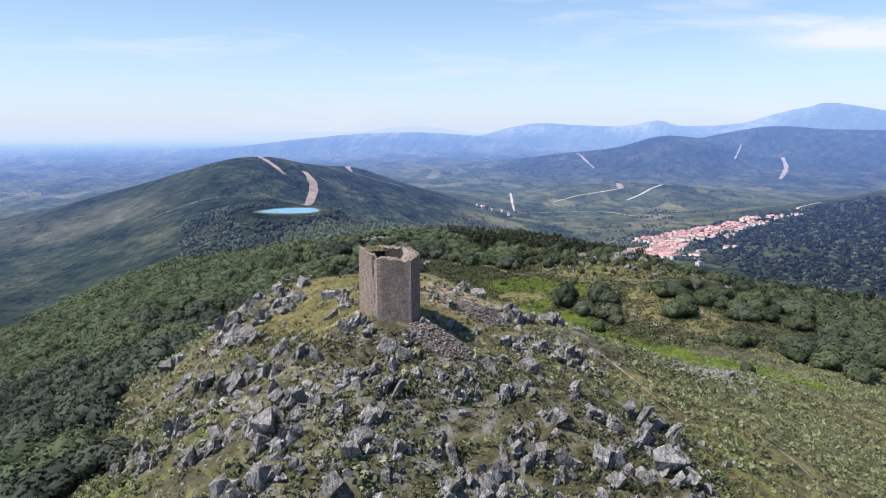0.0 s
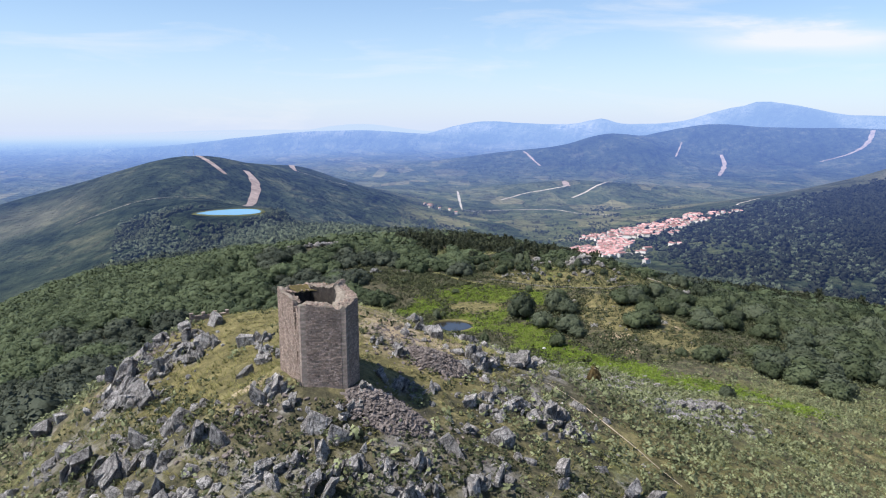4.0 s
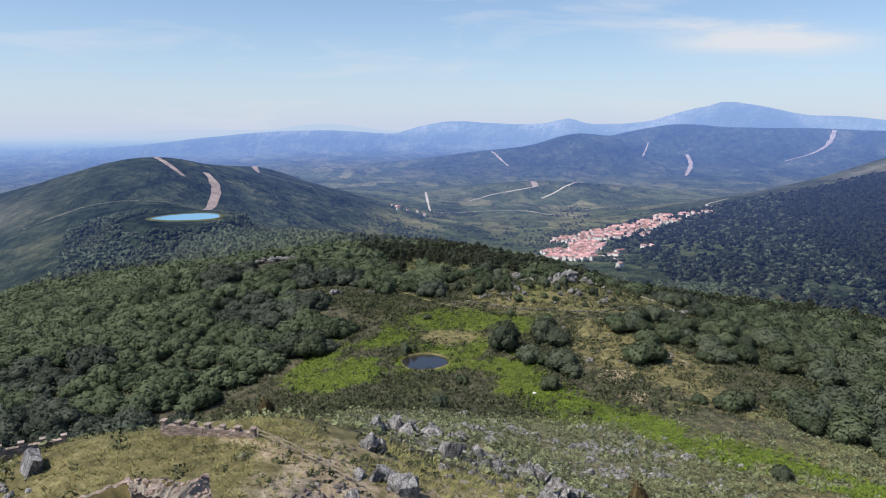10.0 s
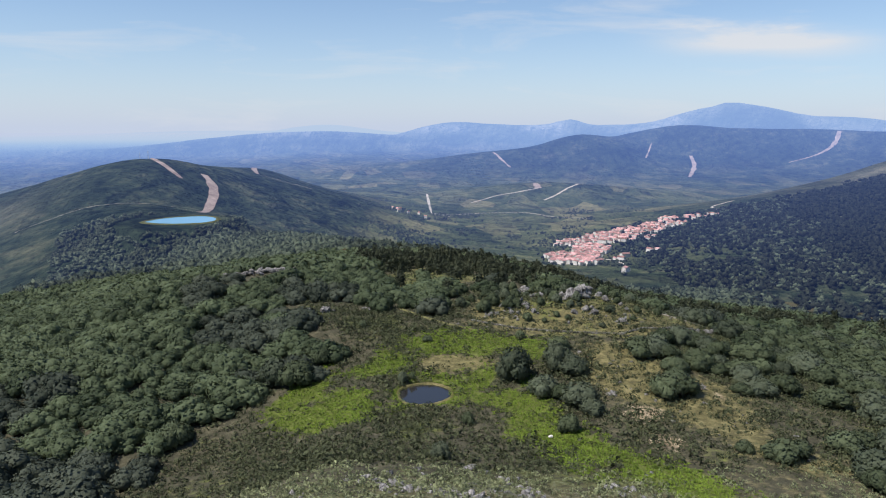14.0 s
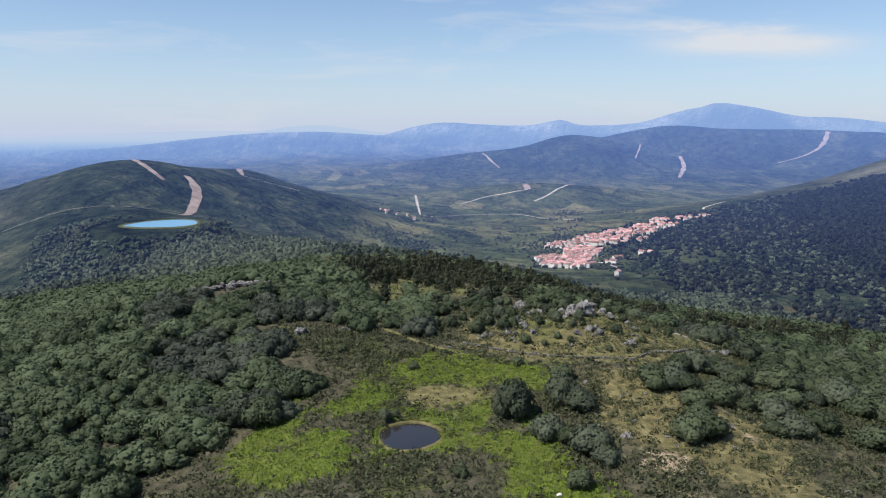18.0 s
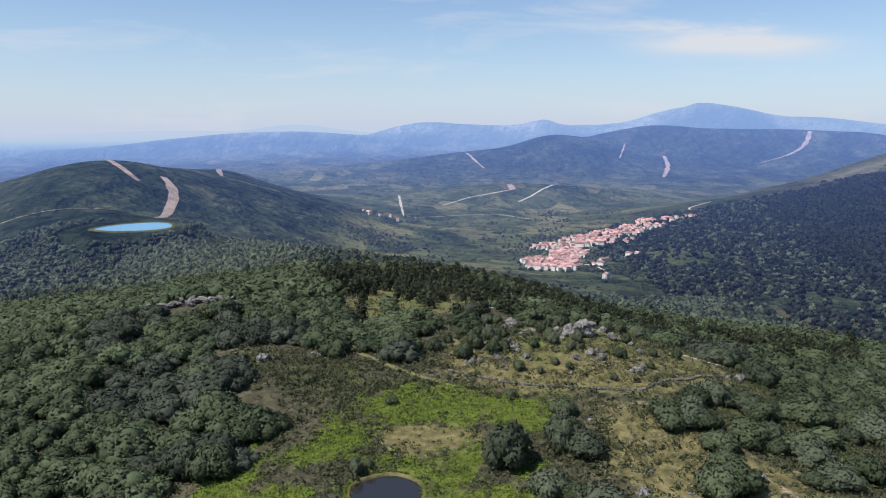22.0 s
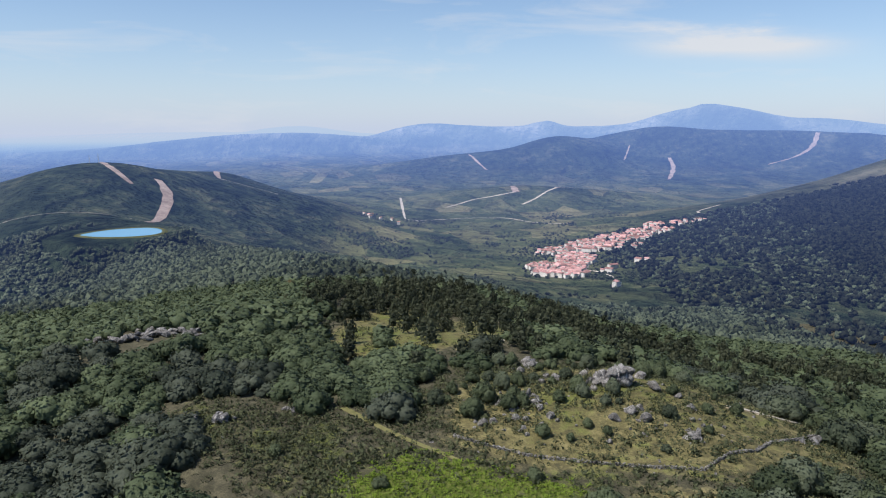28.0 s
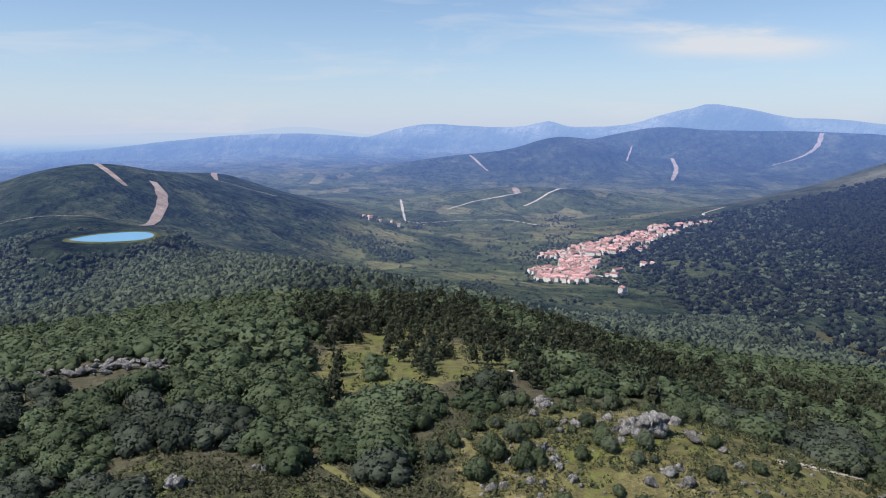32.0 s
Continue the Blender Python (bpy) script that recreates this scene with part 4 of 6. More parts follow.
# granite boulders of the far knoll
def tor(x, y, wide, high, count, seed, label="massive weathered granite tor with deep joints"):
    """A pile of rounded blocks, broad at the foot and split by level joints."""
    r = np.random.default_rng(seed)
    root = thing("tor", label, "rock", pose(x, y, float(ground_z(x, y)[0]), 0, 0, r.uniform(-20, 20)), "granite tors of the knoll")
    for k in range(count):
        up = k / count
        px, py = r.normal() * wide * 0.26 * (1 - 0.55 * up), r.normal() * wide * 0.16
        size = wide * r.uniform(0.17, 0.27)
        ob = part("block", ROUNDED[int(r.integers(5))] if k % 3 else BOULDERS[int(r.integers(7))], root)
        ob.matrix_local = pose(px, py, high * (0.1 + 0.72 * up), r.uniform(-14, 14), r.uniform(-14, 14), r.uniform(0, 180)) @ Matrix.Diagonal((size, size * 0.8, size * r.uniform(0.6, 0.95), 1))


tor(70, 291, 12, 6.0, 20, 3)
tor(-47, 277, 6, 2.6, 11, 4, "heap of grey granite blocks at the edge of the wood")
tor(-39, 277, 6, 2.4, 12, 5, "heap of grey granite blocks at the edge of the wood")
tor(-24, 286, 4, 1.0, 5, 6, "low grey granite rock in heath")
tor(79, 259, 7, 1.1, 9, 7, "low broken granite slab in grass")
tor(42, 284, 5, 1.8, 7, 8)
tor(50, 320, 7, 1.6, 9, 9)
for bx, by, size in ((62, 269, 1.9), (67, 272, 1.8), (70, 268, 1.7), (70.5, 274, 1.5), (37, 273, 1.4), (39.5, 271.5, 1.2), (46, 272, 1.3), (43, 279.5, 1.7), (44.5, 281, 1.4), (34, 281, 1.3), (28, 271, 1.3), (31, 272, 1.1), (37, 277, 1.2),
                     (44, 277, 1.2), (45, 311, 1.5), (52, 304, 1.3), (54, 301, 1.6), (49, 296, 1.2), (64, 306, 1.4), (80, 300, 1.8), (80, 292, 1.1), (86, 277, 1.6), (85, 284, 1.2), (62, 288, 1.5), (118, 272, 1.8), (121, 275, 1.5), (114, 270, 1.3), (57, 258, 0.9)):
    boulder(bx, by, size, int(r.integers(5)), r.uniform(0, 180), r.uniform(-15, 15), 1.0, "round_boulder", "rounded pale granite boulder on dry grass", "granite boulders on the knoll", ROUNDED, 0.3)
for cx, cy, n, spread in ((44, 276, 12, 6), (33, 274, 8, 5), (50, 302, 10, 6), (72, 266, 8, 5), (82, 262, 8, 5), (70, 296, 8, 8), (-43, 268, 8, 6)):
    for _ in range(n):
        boulder(cx + r.normal() * spread, cy + r.normal() * spread, r.uniform(0.35, 0.85), int(r.integers(5)), r.uniform(0, 180), r.uniform(-15, 15), 1.0,
                "round_boulder", "rounded pale granite boulder on dry grass", "granite boulders on the knoll", ROUNDED)
for _ in range(110):
    boulder(-84 + r.uniform(-25, 22), 351 + r.normal() * 3.2, r.uniform(0.5, 1.5), int(r.integers(7)), r.uniform(0, 180), r.uniform(0, 40), 1.6, label="flat grey outcrop rising from the wood", group="outcrop in the wood", protos=ROUNDED, rise=1.0)

CHIPS = [boulder_shape(90 + k, 1 + k % 2, 8, (1.15, 0.85, 0.75), 0.08) for k in range(4)]


def stones(name, x, y, r, lo, hi, mat, label):
    n = len(x)
    size = lo + (hi - lo) * r.uniform(size=n) ** 2.5
    z = ground_z(x, y) + size * 0.15
    stuff(name, CHIPS, np.stack([r.integers(0, 4, n), x, y, z, r.uniform(0, 6.28, n), size * r.uniform(0.8, 1.5, n), size, size, r.uniform(-0.6, 0.6, n)], 1), mat, label, "rocks")


def litter(x, y):
    return np.clip(0.75 * in_poly(x, y, ROCK_FACE) + 0.6 * in_poly(x, y, RIGHT_ROCK) + 0.6 * in_poly(x, y, STONY_SLOPE) + 0.9 * np.exp(-((x + 9.5) / 6.5) ** 2 - ((y - 19.5) / 6) ** 2), 0, 1) * smooth(wavy(x, y, 11, 41, 3), -0.1, 0.35)


x, y, r = scatter(26000, -75, 64, -52, 142, litter, 8)
ok = np.hypot(x + 15, y + 1) > 5.8
crag_x, crag_y, crag_w = (np.array(sum((rows[k::3] for rows in (FACE_CRAGS, FRONT_CRAGS, RIGHT_CRAGS, COURT_CRAGS)), ())) for k in range(3))
pick = r.integers(0, len(crag_x), 900)
near_x, near_y = crag_x[pick] + r.normal(size=900) * crag_w[pick] * 0.75, crag_y[pick] + r.normal(size=900) * crag_w[pick] * 0.6
away = np.hypot(near_x + 15, near_y + 1) > 6.0
near_x, near_y = near_x[away], near_y[away]
for bx, by in zip(near_x[:320], near_y[:320]):
    boulder(bx, by, 0.35 + 0.95 * r.uniform() ** 2.2, int(r.integers(7)), r.uniform(0, 360), r.uniform(-30, 40), r.uniform(0.9, 1.5), "broken_block", "broken grey quartzite block fallen beside a crag", "broken blocks round the crags")
stones("broken_stones", near_x[320:], near_y[320:], r, 0.2, 0.7, ROCK, "small broken stones fallen round the crags")
stones("loose_rocks", x[ok], y[ok], r, 0.16, 1.2, ROCK, "loose grey rocks strewn over the summit slopes")


def scree(x, y):
    a = np.exp(-(((x + 21) / 5.5) ** 2 + ((y + 7.5) / 3.2) ** 2)) + np.exp(-(((x + 8) / 5.5) ** 2 + ((y + 5.5) / 2.6) ** 2)) + np.exp(-(((x + 2.5) / 4.2) ** 2 + ((y - 12.5) / 2.8) ** 2))
    return np.clip(a + np.exp(-(((x + 46) / 5) ** 2 + ((y - 28) / 7) ** 2)) + 0.8 * np.exp(-(((x + 8) / 4) ** 2 + ((y - 17) / 6) ** 2)), 0, 1)


x, y, r = scatter(16000, -58, 8, -14, 40, scree, 9)
ok = np.hypot(x + 15, y + 1) > 5.6
stones("tumbled_masonry", x[ok], y[ok], r, 0.12, 0.42, SCREE, "tumbled stones in scree fans below the tower")


def heap(name, cx, cy, wide, deep, high, count, seed):
    """A bank of tumbled rubble: stones lying over a long mound."""
    r = np.random.default_rng(seed)
    a, q = r.uniform(0, 6.283, count), np.sqrt(r.uniform(0, 1, count))
    x, y = cx + wide * q * np.cos(a), cy + deep * q * np.sin(a)
    size = 0.11 + 0.26 * r.uniform(size=count) ** 2
    z = ground_z(x, y) + high * np.clip(1 - q ** 2.2, 0, 1) * r.uniform(0.35, 1.0, count) ** 0.4
    stuff(name, CHIPS[::2], np.stack([r.integers(0, 2, count), x, y, z, r.uniform(0, 6.28, count), size * r.uniform(0.7, 2.0, count), size, size * r.uniform(0.5, 1.1, count), r.uniform(-0.9, 0.9, count)], 1), SCREE, "steep bank of tumbled grey rubble", "rubble")


heap("rubble_bank", -3.4, 12.6, 4.6, 2.6, 1.9, 4200, 31)
heap("rubble_bank", -7.6, -5.6, 4.4, 2.4, 1.3, 2600, 32)


def knoll_litter(x, y):
    return 0.5 * in_poly(x, y, KNOLL) * smooth(wavy(x, y, 9, 43, 3), 0.0, 0.4) + 0.12 * in_poly(x, y, RIGHT_GLADE)


x, y, r = scatter(4000, 10, 142, 130, 325, knoll_litter, 10)
stones("knoll_rocks", x, y, r, 0.2, 0.9, GRANITE, "small pale granite rocks in dry grass")

# ---------------------------------------------------------------- the ruined tower
PLAN = np.array(((-19.8, 0.0), (-16.3, -5.4), (-11.8, -5.2), (-10.9, -2.6), (-13.2, 3.2), (-17.6, 3.8)))
RIM = (13.6, 13.05, 12.85, 13.3, 13.35, 13.2)
FOOT = 3.4


def tower():
    root = thing("tower", "ruined six-sided rubble stone tower with a broken roofless top", "tower")
    sides = np.linalg.norm(np.roll(PLAN, -1, 0) - PLAN, axis=1)
    ends = np.concatenate([[0], np.cumsum(sides)])
    middle = PLAN.mean(0)

    def spot(s, inset=0.0):
        """Place on the outline at the run s, drawn in by inset."""
        s = s % ends[-1]
        k = min(int(np.searchsorted(ends, s, side="right") - 1), 5)
        u = (s - ends[k]) / sides[k]
        a, b = PLAN[k], PLAN[(k + 1) % 6]
        if inset:
            scale = 1 - inset / 4.3
            a, b = middle + (a - middle) * scale, middle + (b - middle) * scale
        return a + (b - a) * u, k, u

    def rim(s):
        """Ragged top edge."""
        _, k, u = spot(s)
        z = RIM[k] * (1 - u) + RIM[(k + 1) % 6] * u
        z += 0.24 * noise.noise(Vector((s * 1.1, 0, 0))) + 0.16 * noise.noise(Vector((s * 3.7, 5, 0)))
        z -= 0.9 * math.exp(-((s - ends[1] + 1.25) / 0.4) ** 2)
        z -= 0.35 * math.exp(-((s - ends[2] + 0.8) / 0.35) ** 2)
        z += 0.4 * math.exp(-((s - ends[4] + 0.2) / 0.5) ** 2)
        return z

    def hollow(s, z):
        """Depth of the gash and of the arrow slit in the flank."""
        gash_at = ends[1] - 1.25 - 0.10 * math.sin(z * 2.1) + 0.12 * noise.noise(Vector((z * 1.7, 2, 0)))
        gash = 0.55 * math.exp(-((s - gash_at) / (0.20 + 0.05 * (z - 10.3))) ** 2) * (1 if z > 10.3 else 0) if z > 10.3 else 0
        slit = 0.7 if abs(s - (ends[1] - 1.0)) < 0.15 and 6.7 < z < 8.1 else 0
        hole = 0.25 * math.exp(-((s - 1.4) / 0.28) ** 2 - ((z - 10.9) / 0.3) ** 2)
        return max(gash, slit, hole)

    # core of lime and rubble, outside skin, ragged crown and inside face
    cols, rows = 190, 46
    verts, faces = [], []
    run = [ends[-1] * i / cols for i in range(cols)]
    tops = [rim(s) for s in run]
    for j in range(rows + 1):
        for i, s in enumerate(run):
            z = FOOT + (tops[i] - 0.06 - FOOT) * j / rows
            p, _, _ = spot(s, hollow(s, z) - 0.015)
            verts.append((p[0], p[1], z))
    inner = 1.35
    thick = (0.72, 0.95, 1.45, 1.85, 1.40, 0.85)
    for j, (inset, drop) in enumerate(((0.45, 0.02), (0.9, -0.12), (inner, 0.1), (inner + 0.05, 0.9), (inner + 0.1, 3.0), (inner + 0.1, 6.6))):
        for i, s in enumerate(run):
            _, k, u = spot(s)
            wide = thick[k] * (1 - u) + thick[(k + 1) % 6] * u
            p, k, u = spot(s, inset * wide + (0.12 if j < 3 else 0.05) * noise.noise(Vector((s * 1.5, j * 3.0, 7))))
            z = tops[i] - drop - (0.55 if k in (0, 5) and j < 3 and j > 0 else 0) + (0.16 * noise.noise(Vector((s * 2.3, j * 2.0, 3))) if j < 3 else 0)
            verts.append((p[0], p[1], z))
    for j in range(rows + 6):
        for i in range(cols):
            n = (i + 1) % cols
            faces.append((j * cols + i, j * cols + n, (j + 1) * cols + n, (j + 1) * cols + i))
    wall = mesh_of("wall", verts, faces, MORTAR)
    wall.materials.append(INNER_STONE)
    # inside faces below the crown take the darker stone
    wall.polygons.foreach_set("material_index", (np.arange(len(faces)) >= (rows + 3) * cols).astype(np.int32))
    part("wall", wall, root, "thick rubble wall with a broken crown")
    bm = bmesh.new()
    ring = [bm.verts.new((*(middle + (p - middle) * 0.75), 7.6 + 0.3 * k % 0.5)) for k, p in enumerate(PLAN)]
    hub = bm.verts.new((*middle, 7.9))
    for k in range(6):
        bm.faces.new((ring[k], ring[(k + 1) % 6], hub))
    part("floor", from_bm("floor", bm, MOSS), root, "rubble floor grown over with dry moss")
    # moss on the crown of the two far sides
    mv, mf = [], []
    steps = [ends[4] + 0.4 + 0.25 * i for i in range(int((ends[6] - ends[4] - 1.2) / 0.25))]
    for i, s in enumerate(steps):
        for w in range(5):
            p, _, _ = spot(s, 0.35 + 0.26 * w)
            mv.append((p[0], p[1], rim(s) - 0.02 - 0.13 * w + 0.12 * noise.noise(Vector((s * 3, w, 1))) + 0.06))
            if i and w:
                a = len(mv) - 1
                mf.append((a - 6, a - 5, a, a - 1))
    part("moss", mesh_of("moss", mv, mf, MOSS, flat=False), root, "yellow-brown moss and grass on the crown")
    # stones, side by side in rough courses
    box = np.array([(x, y, z) for x in (-0.5, 0.5) for y in (-0.5, 0.5) for z in (-0.5, 0.5)])
    quads = np.array(((0, 1, 3, 2), (4, 6, 7, 5), (0, 4, 5, 1), (2, 3, 7, 6), (0, 2, 6, 4), (1, 5, 7, 3)))
    shared = []
    r = np.random.default_rng(12)
    for k in range(8):
        v = box * (1, 1, 1) + r.uniform(-0.07, 0.07, (8, 3))
        front = v[:, 1] < 0
        v[front] *= (0.9, 1, 0.88)
        shared.append(mesh_of("stone", v, quads, MASONRY))
    quoin_mesh = mesh_of("quoin", box + r.uniform(-0.03, 0.03, (8, 3)), quads, QUOIN)
    single = 0
    for k in range(6):
        a, b = PLAN[k], PLAN[(k + 1) % 6]
        d = (b - a) / sides[k]
        yaw = math.degrees(math.atan2(d[1], d[0]))
        vs, fs, z = [], [], FOOT
        turn = np.array(((d[0], -d[1]), (d[1], d[0])))
        while z < 14.8:
            h = r.uniform(0.12, 0.21)
            u = 0.50 if k in (1, 2) else 0.05
            stop = sides[k] - (0.50 if k in (0, 1) else 0.05)
            while u < stop:
                w = min(r.uniform(0.14, 0.38), stop - u + 0.02)
                s = ends[k] + u + w / 2
                top = rim(s)
                zc = z + h / 2 + r.uniform(-0.02, 0.02)
                if zc + h * 0.3 < top and hollow(s, zc) < 0.12 and w > 0.1 and r.uniform() > 0.02:
                    p = a + d * (u + w / 2)
                    proud = r.uniform(0.0, 0.035)
                    size = (w - r.uniform(0.015, 0.04), 0.24, h - r.uniform(0.015, 0.04))
                    out = np.array((d[1], -d[0])) * (proud - 0.08)
                    if k == 1 and zc > 9.6 and single < 300:
                        ob = part("stone", shared[int(r.integers(8))], root)
                        ob.matrix_world = pose(p[0] + out[0], p[1] + out[1], zc, 0, 0, yaw) @ Matrix.Diagonal((*size, 1))
                        single += 1
                    else:
                        v = (box + r.uniform(-0.07, 0.07, (8, 3))) * size
                        v[box[:, 1] < 0] *= (0.92, 1, 0.9)
                        v[:, :2] = v[:, :2] @ turn.T + p + out
                        v[:, 2] += zc
                        fs.append(quads + 8 * len(vs))
                        vs.append(v)
                u += w
            z += h
        tagged(part("masonry", mesh_of("masonry", np.concatenate(vs), np.concatenate(fs), MASONRY), root), "brown-grey rubble stones in rough courses", kind="stuff")
    # dressed corner stones
    for k in (1, 2):
        z, flip = FOOT, 0
        while z < rim(ends[k]) - 0.45:
            h = r.uniform(0.18, 0.27)
            for side in (k, (k - 1) % 6):
                a, b = PLAN[side], PLAN[(side + 1) % 6]
                d = (b - a) / sides[side]
                long = (0.50, 0.66)[(flip + (side == k)) % 2]
                out = np.array((d[1], -d[0]))
                p = PLAN[k] + (d if side == k else -d) * (long / 2 - 0.01) - out * 0.16
                ob = part("quoin", quoin_mesh, root)
                ob.matrix_world = pose(p[0], p[1], z + h / 2, 0, 0, math.degrees(math.atan2(d[1], d[0]))) @ Matrix.Diagonal((long, 0.36 + 0.01 * flip, h - 0.015, 1))
            z, flip = z + h, 1 - flip
    # loose blocks left on the crown
    rows = []
    for i in range(1300):
        s = r.uniform(0, ends[-1])
        p, k, u = spot(s, r.uniform(0.1, 1.3))
        q = 0.045 + 0.15 * r.uniform() ** 2
        rows.append((int(r.integers(4)), p[0], p[1], rim(s) - (0.45 if k in (0, 5) else 0.05) + r.uniform(0, 0.1), r.uniform(0, 6), q * 1.4, q, q, r.uniform(-0.5, 0.5)))
    ob = stuff("crown_rubble", CHIPS, rows, MASONRY, "loose stones along the broken crown", "rubble")
    ob.parent = root
    ob["category"] = ""
    del ob["category"]


tower()


# ---------------------------------------------------------------- parapet of the lookout and its rail
def parapet(a, b, height, posts, name, label):
    a, b = np.array(a, float), np.array(b, float)
    length = float(np.linalg.norm(b - a))
    base = min(float(ground_z(*a)[0]), float(ground_z(*b)[0])) - 0.4
    top = max(float(ground_z(*a)[0]), float(ground_z(*b)[0]))
    yaw = math.degrees(math.atan2(b[1] - a[1], b[0] - a[0]))
    mid = (a + b) / 2
    root = thing(name, label, "wall", pose(mid[0], mid[1], base, 0, 0, yaw))
    full = top - base + height
    r = np.random.default_rng(int(length * 10))

    def block(nm, cx, cz, sx, sy, sz, mat, lb=""):
        bm = bmesh.new()
        bmesh.ops.create_cube(bm, size=1.0)
        for v in bm.verts:
            v.co = Vector((v.co.x * sx + cx, v.co.y * sy, v.co.z * sz + cz)) + Vector(r.uniform(-0.012, 0.012, 3))
        bmesh.ops.bevel(bm, geom=bm.edges[:], offset=0.02, segments=1, affect="EDGES")
        return part(nm, from_bm(nm, bm, mat), root, lb)
    block("core", 0, (full - 0.1) / 2, length - 0.1, 0.36, full - 0.1, MORTAR)
    z = 0.0
    while z < full - 0.06:
        h = min(r.uniform(0.16, 0.24), full - z)
        x = -length / 2
        while x < length / 2 - 0.05:
            w = min(r.uniform(0.28, 0.6), length / 2 - x)
            block("stone", x + w / 2, z + h / 2, w - 0.03, 0.46 + r.uniform(0, 0.03), h - 0.025, MASONRY)
            x += w
        z += h
    for k in range(posts):
        x = -length / 2 + 0.25 + (length - 0.5) * k / max(posts - 1, 1)
        pier = block("pier", x, full + 0.16, 0.42, 0.46, 0.34, MASONRY)
        cap = block("cap", x, full + 0.37, 0.56, 0.6, 0.09, QUOIN, "pale stone cap")
        cap.parent = pier


parapet((-26.2, 31.6), (-17.0, 29.4), 0.55, 7, "parapet", "low stone lookout parapet with seven capped piers")
parapet((-41.5, 31.5), (-36.2, 34.0), 0.5, 4, "parapet", "weathered end of the stone lookout parapet above the wood")


def rail_fence():
    root = thing("rail_fence", "weathered wooden post-and-rail fence down from the parapet", "fence")
    pts = ((-16.8, 29.2), (-14.6, 27.4), (-12.2, 25.6), (-9.8, 24.0), (-7.4, 22.6))
    tops = []
    for x, y in pts:
        z = float(ground_z(x, y)[0])
        bm = bmesh.new()
        bmesh.ops.create_cone(bm, cap_ends=True, segments=8, radius1=0.07, radius2=0.06, depth=1.3, matrix=Matrix.Translation((x, y, z + 0.35)))
        part("post", from_bm("post", bm, WOOD, True), root)
        tops.append(Vector((x, y, z + 0.9)))
    for a, b in zip(tops[:-1], tops[1:]):
        for drop in (0.03, 0.42):
            p, q = a - Vector((0, 0, drop)), b - Vector((0, 0, drop))
            m = Matrix.Translation((p + q) / 2) @ (q - p).to_track_quat("Z", "Y").to_matrix().to_4x4()
            bm = bmesh.new()
            bmesh.ops.create_cone(bm, cap_ends=True, segments=8, radius1=0.036, radius2=0.032, depth=(q - p).length + 0.1, matrix=m)
            part("rail", from_bm("rail", bm, WOOD, True), root)


rail_fence()


# ---------------------------------------------------------------- dry stone walls on the knoll
def field_wall(pts, name, label):
    root = thing(name, label, "wall")
    pts = np.array(pts, float)
    r = np.random.default_rng(len(pts) * 3)
    rows = []
    for a, b in zip(pts[:-1], pts[1:]):
        n = int(np.linalg.norm(b - a) / 0.42)
        for i in range(n):
            p = a + (b - a) * (i + r.uniform(-0.3, 0.3)) / n
            for lay in range(3):
                q = r.uniform(0.2, 0.36)
                x, y = p + r.normal(size=2) * 0.14
                rows.append((int(r.integers(4)), x, y, float(ground_z(x, y)[0]) + 0.1 + 0.26 * lay, r.uniform(0, 6), q * 1.3, q, q * 0.8, r.uniform(-0.3, 0.3)))
    ob = stuff("wall_stones", CHIPS, rows, GRANITE, "grey field stones stacked dry", "")
    ob.parent = root


field_wall(((20, 266), (28, 259.5), (36, 254.5), (44, 251.5), (54, 248.5), (64, 245.5), (74, 243), (79, 247), (84, 251), (92, 254), (100, 262), (112, 270), (124, 280), (132, 288)), "dry_stone_wall", "long tumbledown dry stone field wall crossing the grassy knoll")


# ---------------------------------------------------------------- water
def water_material(name, tint, rough):
    m, n, l, bsdf = material(name, rough)
    bsdf.inputs["Base Color"].default_value = (*tint, 1)
    bsdf.inputs["Specular IOR Level"].default_value = 0.6
    bumped(n, l, bsdf, noise_node(n, l, 1.3, 3, 0.6, position(n)), 0.12, 0.03)
    return m


POND = water_material("dark_pond_water", (0.022, 0.021, 0.022), 0.05)
LAKE = water_material("reservoir_water", (0.13, 0.30, 0.46), 0.25)


def sheet_of_water(name, cx, cy, z, outline, mat, label):
    bm = bmesh.new()
    bm.faces.new([bm.verts.new((cx + x, cy + y, z)) for x, y in outline])
    return tagged(new(name, from_bm(name, bm, mat)), label, "water", kind="structure")


sheet_of_water("water_pond", 0.4, 201.2, -49.6, [((8.0 + 0.5 * math.sin(3 * a + 1)) * math.cos(a), (8.2 + 0.5 * math.sin(2 * a)) * math.sin(a)) for a in np.linspace(0, 6.283, 48)[:-1]],
               POND, "small round dark pond in the bracken bowl")
bm = bmesh.new()
rings = [[bm.verts.new((0.4 + k * (8.0 + 0.5 * math.sin(3 * a + 1)) * math.cos(a), 201.2 + k * (8.2 + 0.5 * math.sin(2 * a)) * math.sin(a), z)) for a in np.linspace(0, 6.283, 48)[:-1]] for k, z in ((0.98, -49.9), (1.03, -49.3), (1.08, -48.95), (1.2, -49.6))]
for p, q in zip(rings[:-1], rings[1:]):
    for i in range(len(p)):
        bm.faces.new((p[i], p[(i + 1) % len(p)], q[(i + 1) % len(q)], q[i]))
tagged(new("bank", from_bm("bank", bm, GROUND, True)), "dark earth bank round the pond", "bank", kind="structure")
shore = []
for a in np.linspace(0, 6.283, 64)[:-1]:
    c, s = math.cos(a), math.sin(a)
    k = (abs(c) ** 2.2 + abs(s) ** 2.2) ** (-1 / 2.2)
    shore.append(((50 + 5 * (c < -0.9) * (abs(c) - 0.9) * 10) * c * k, 54 * s * k * (0.82 + 0.18 * c)))
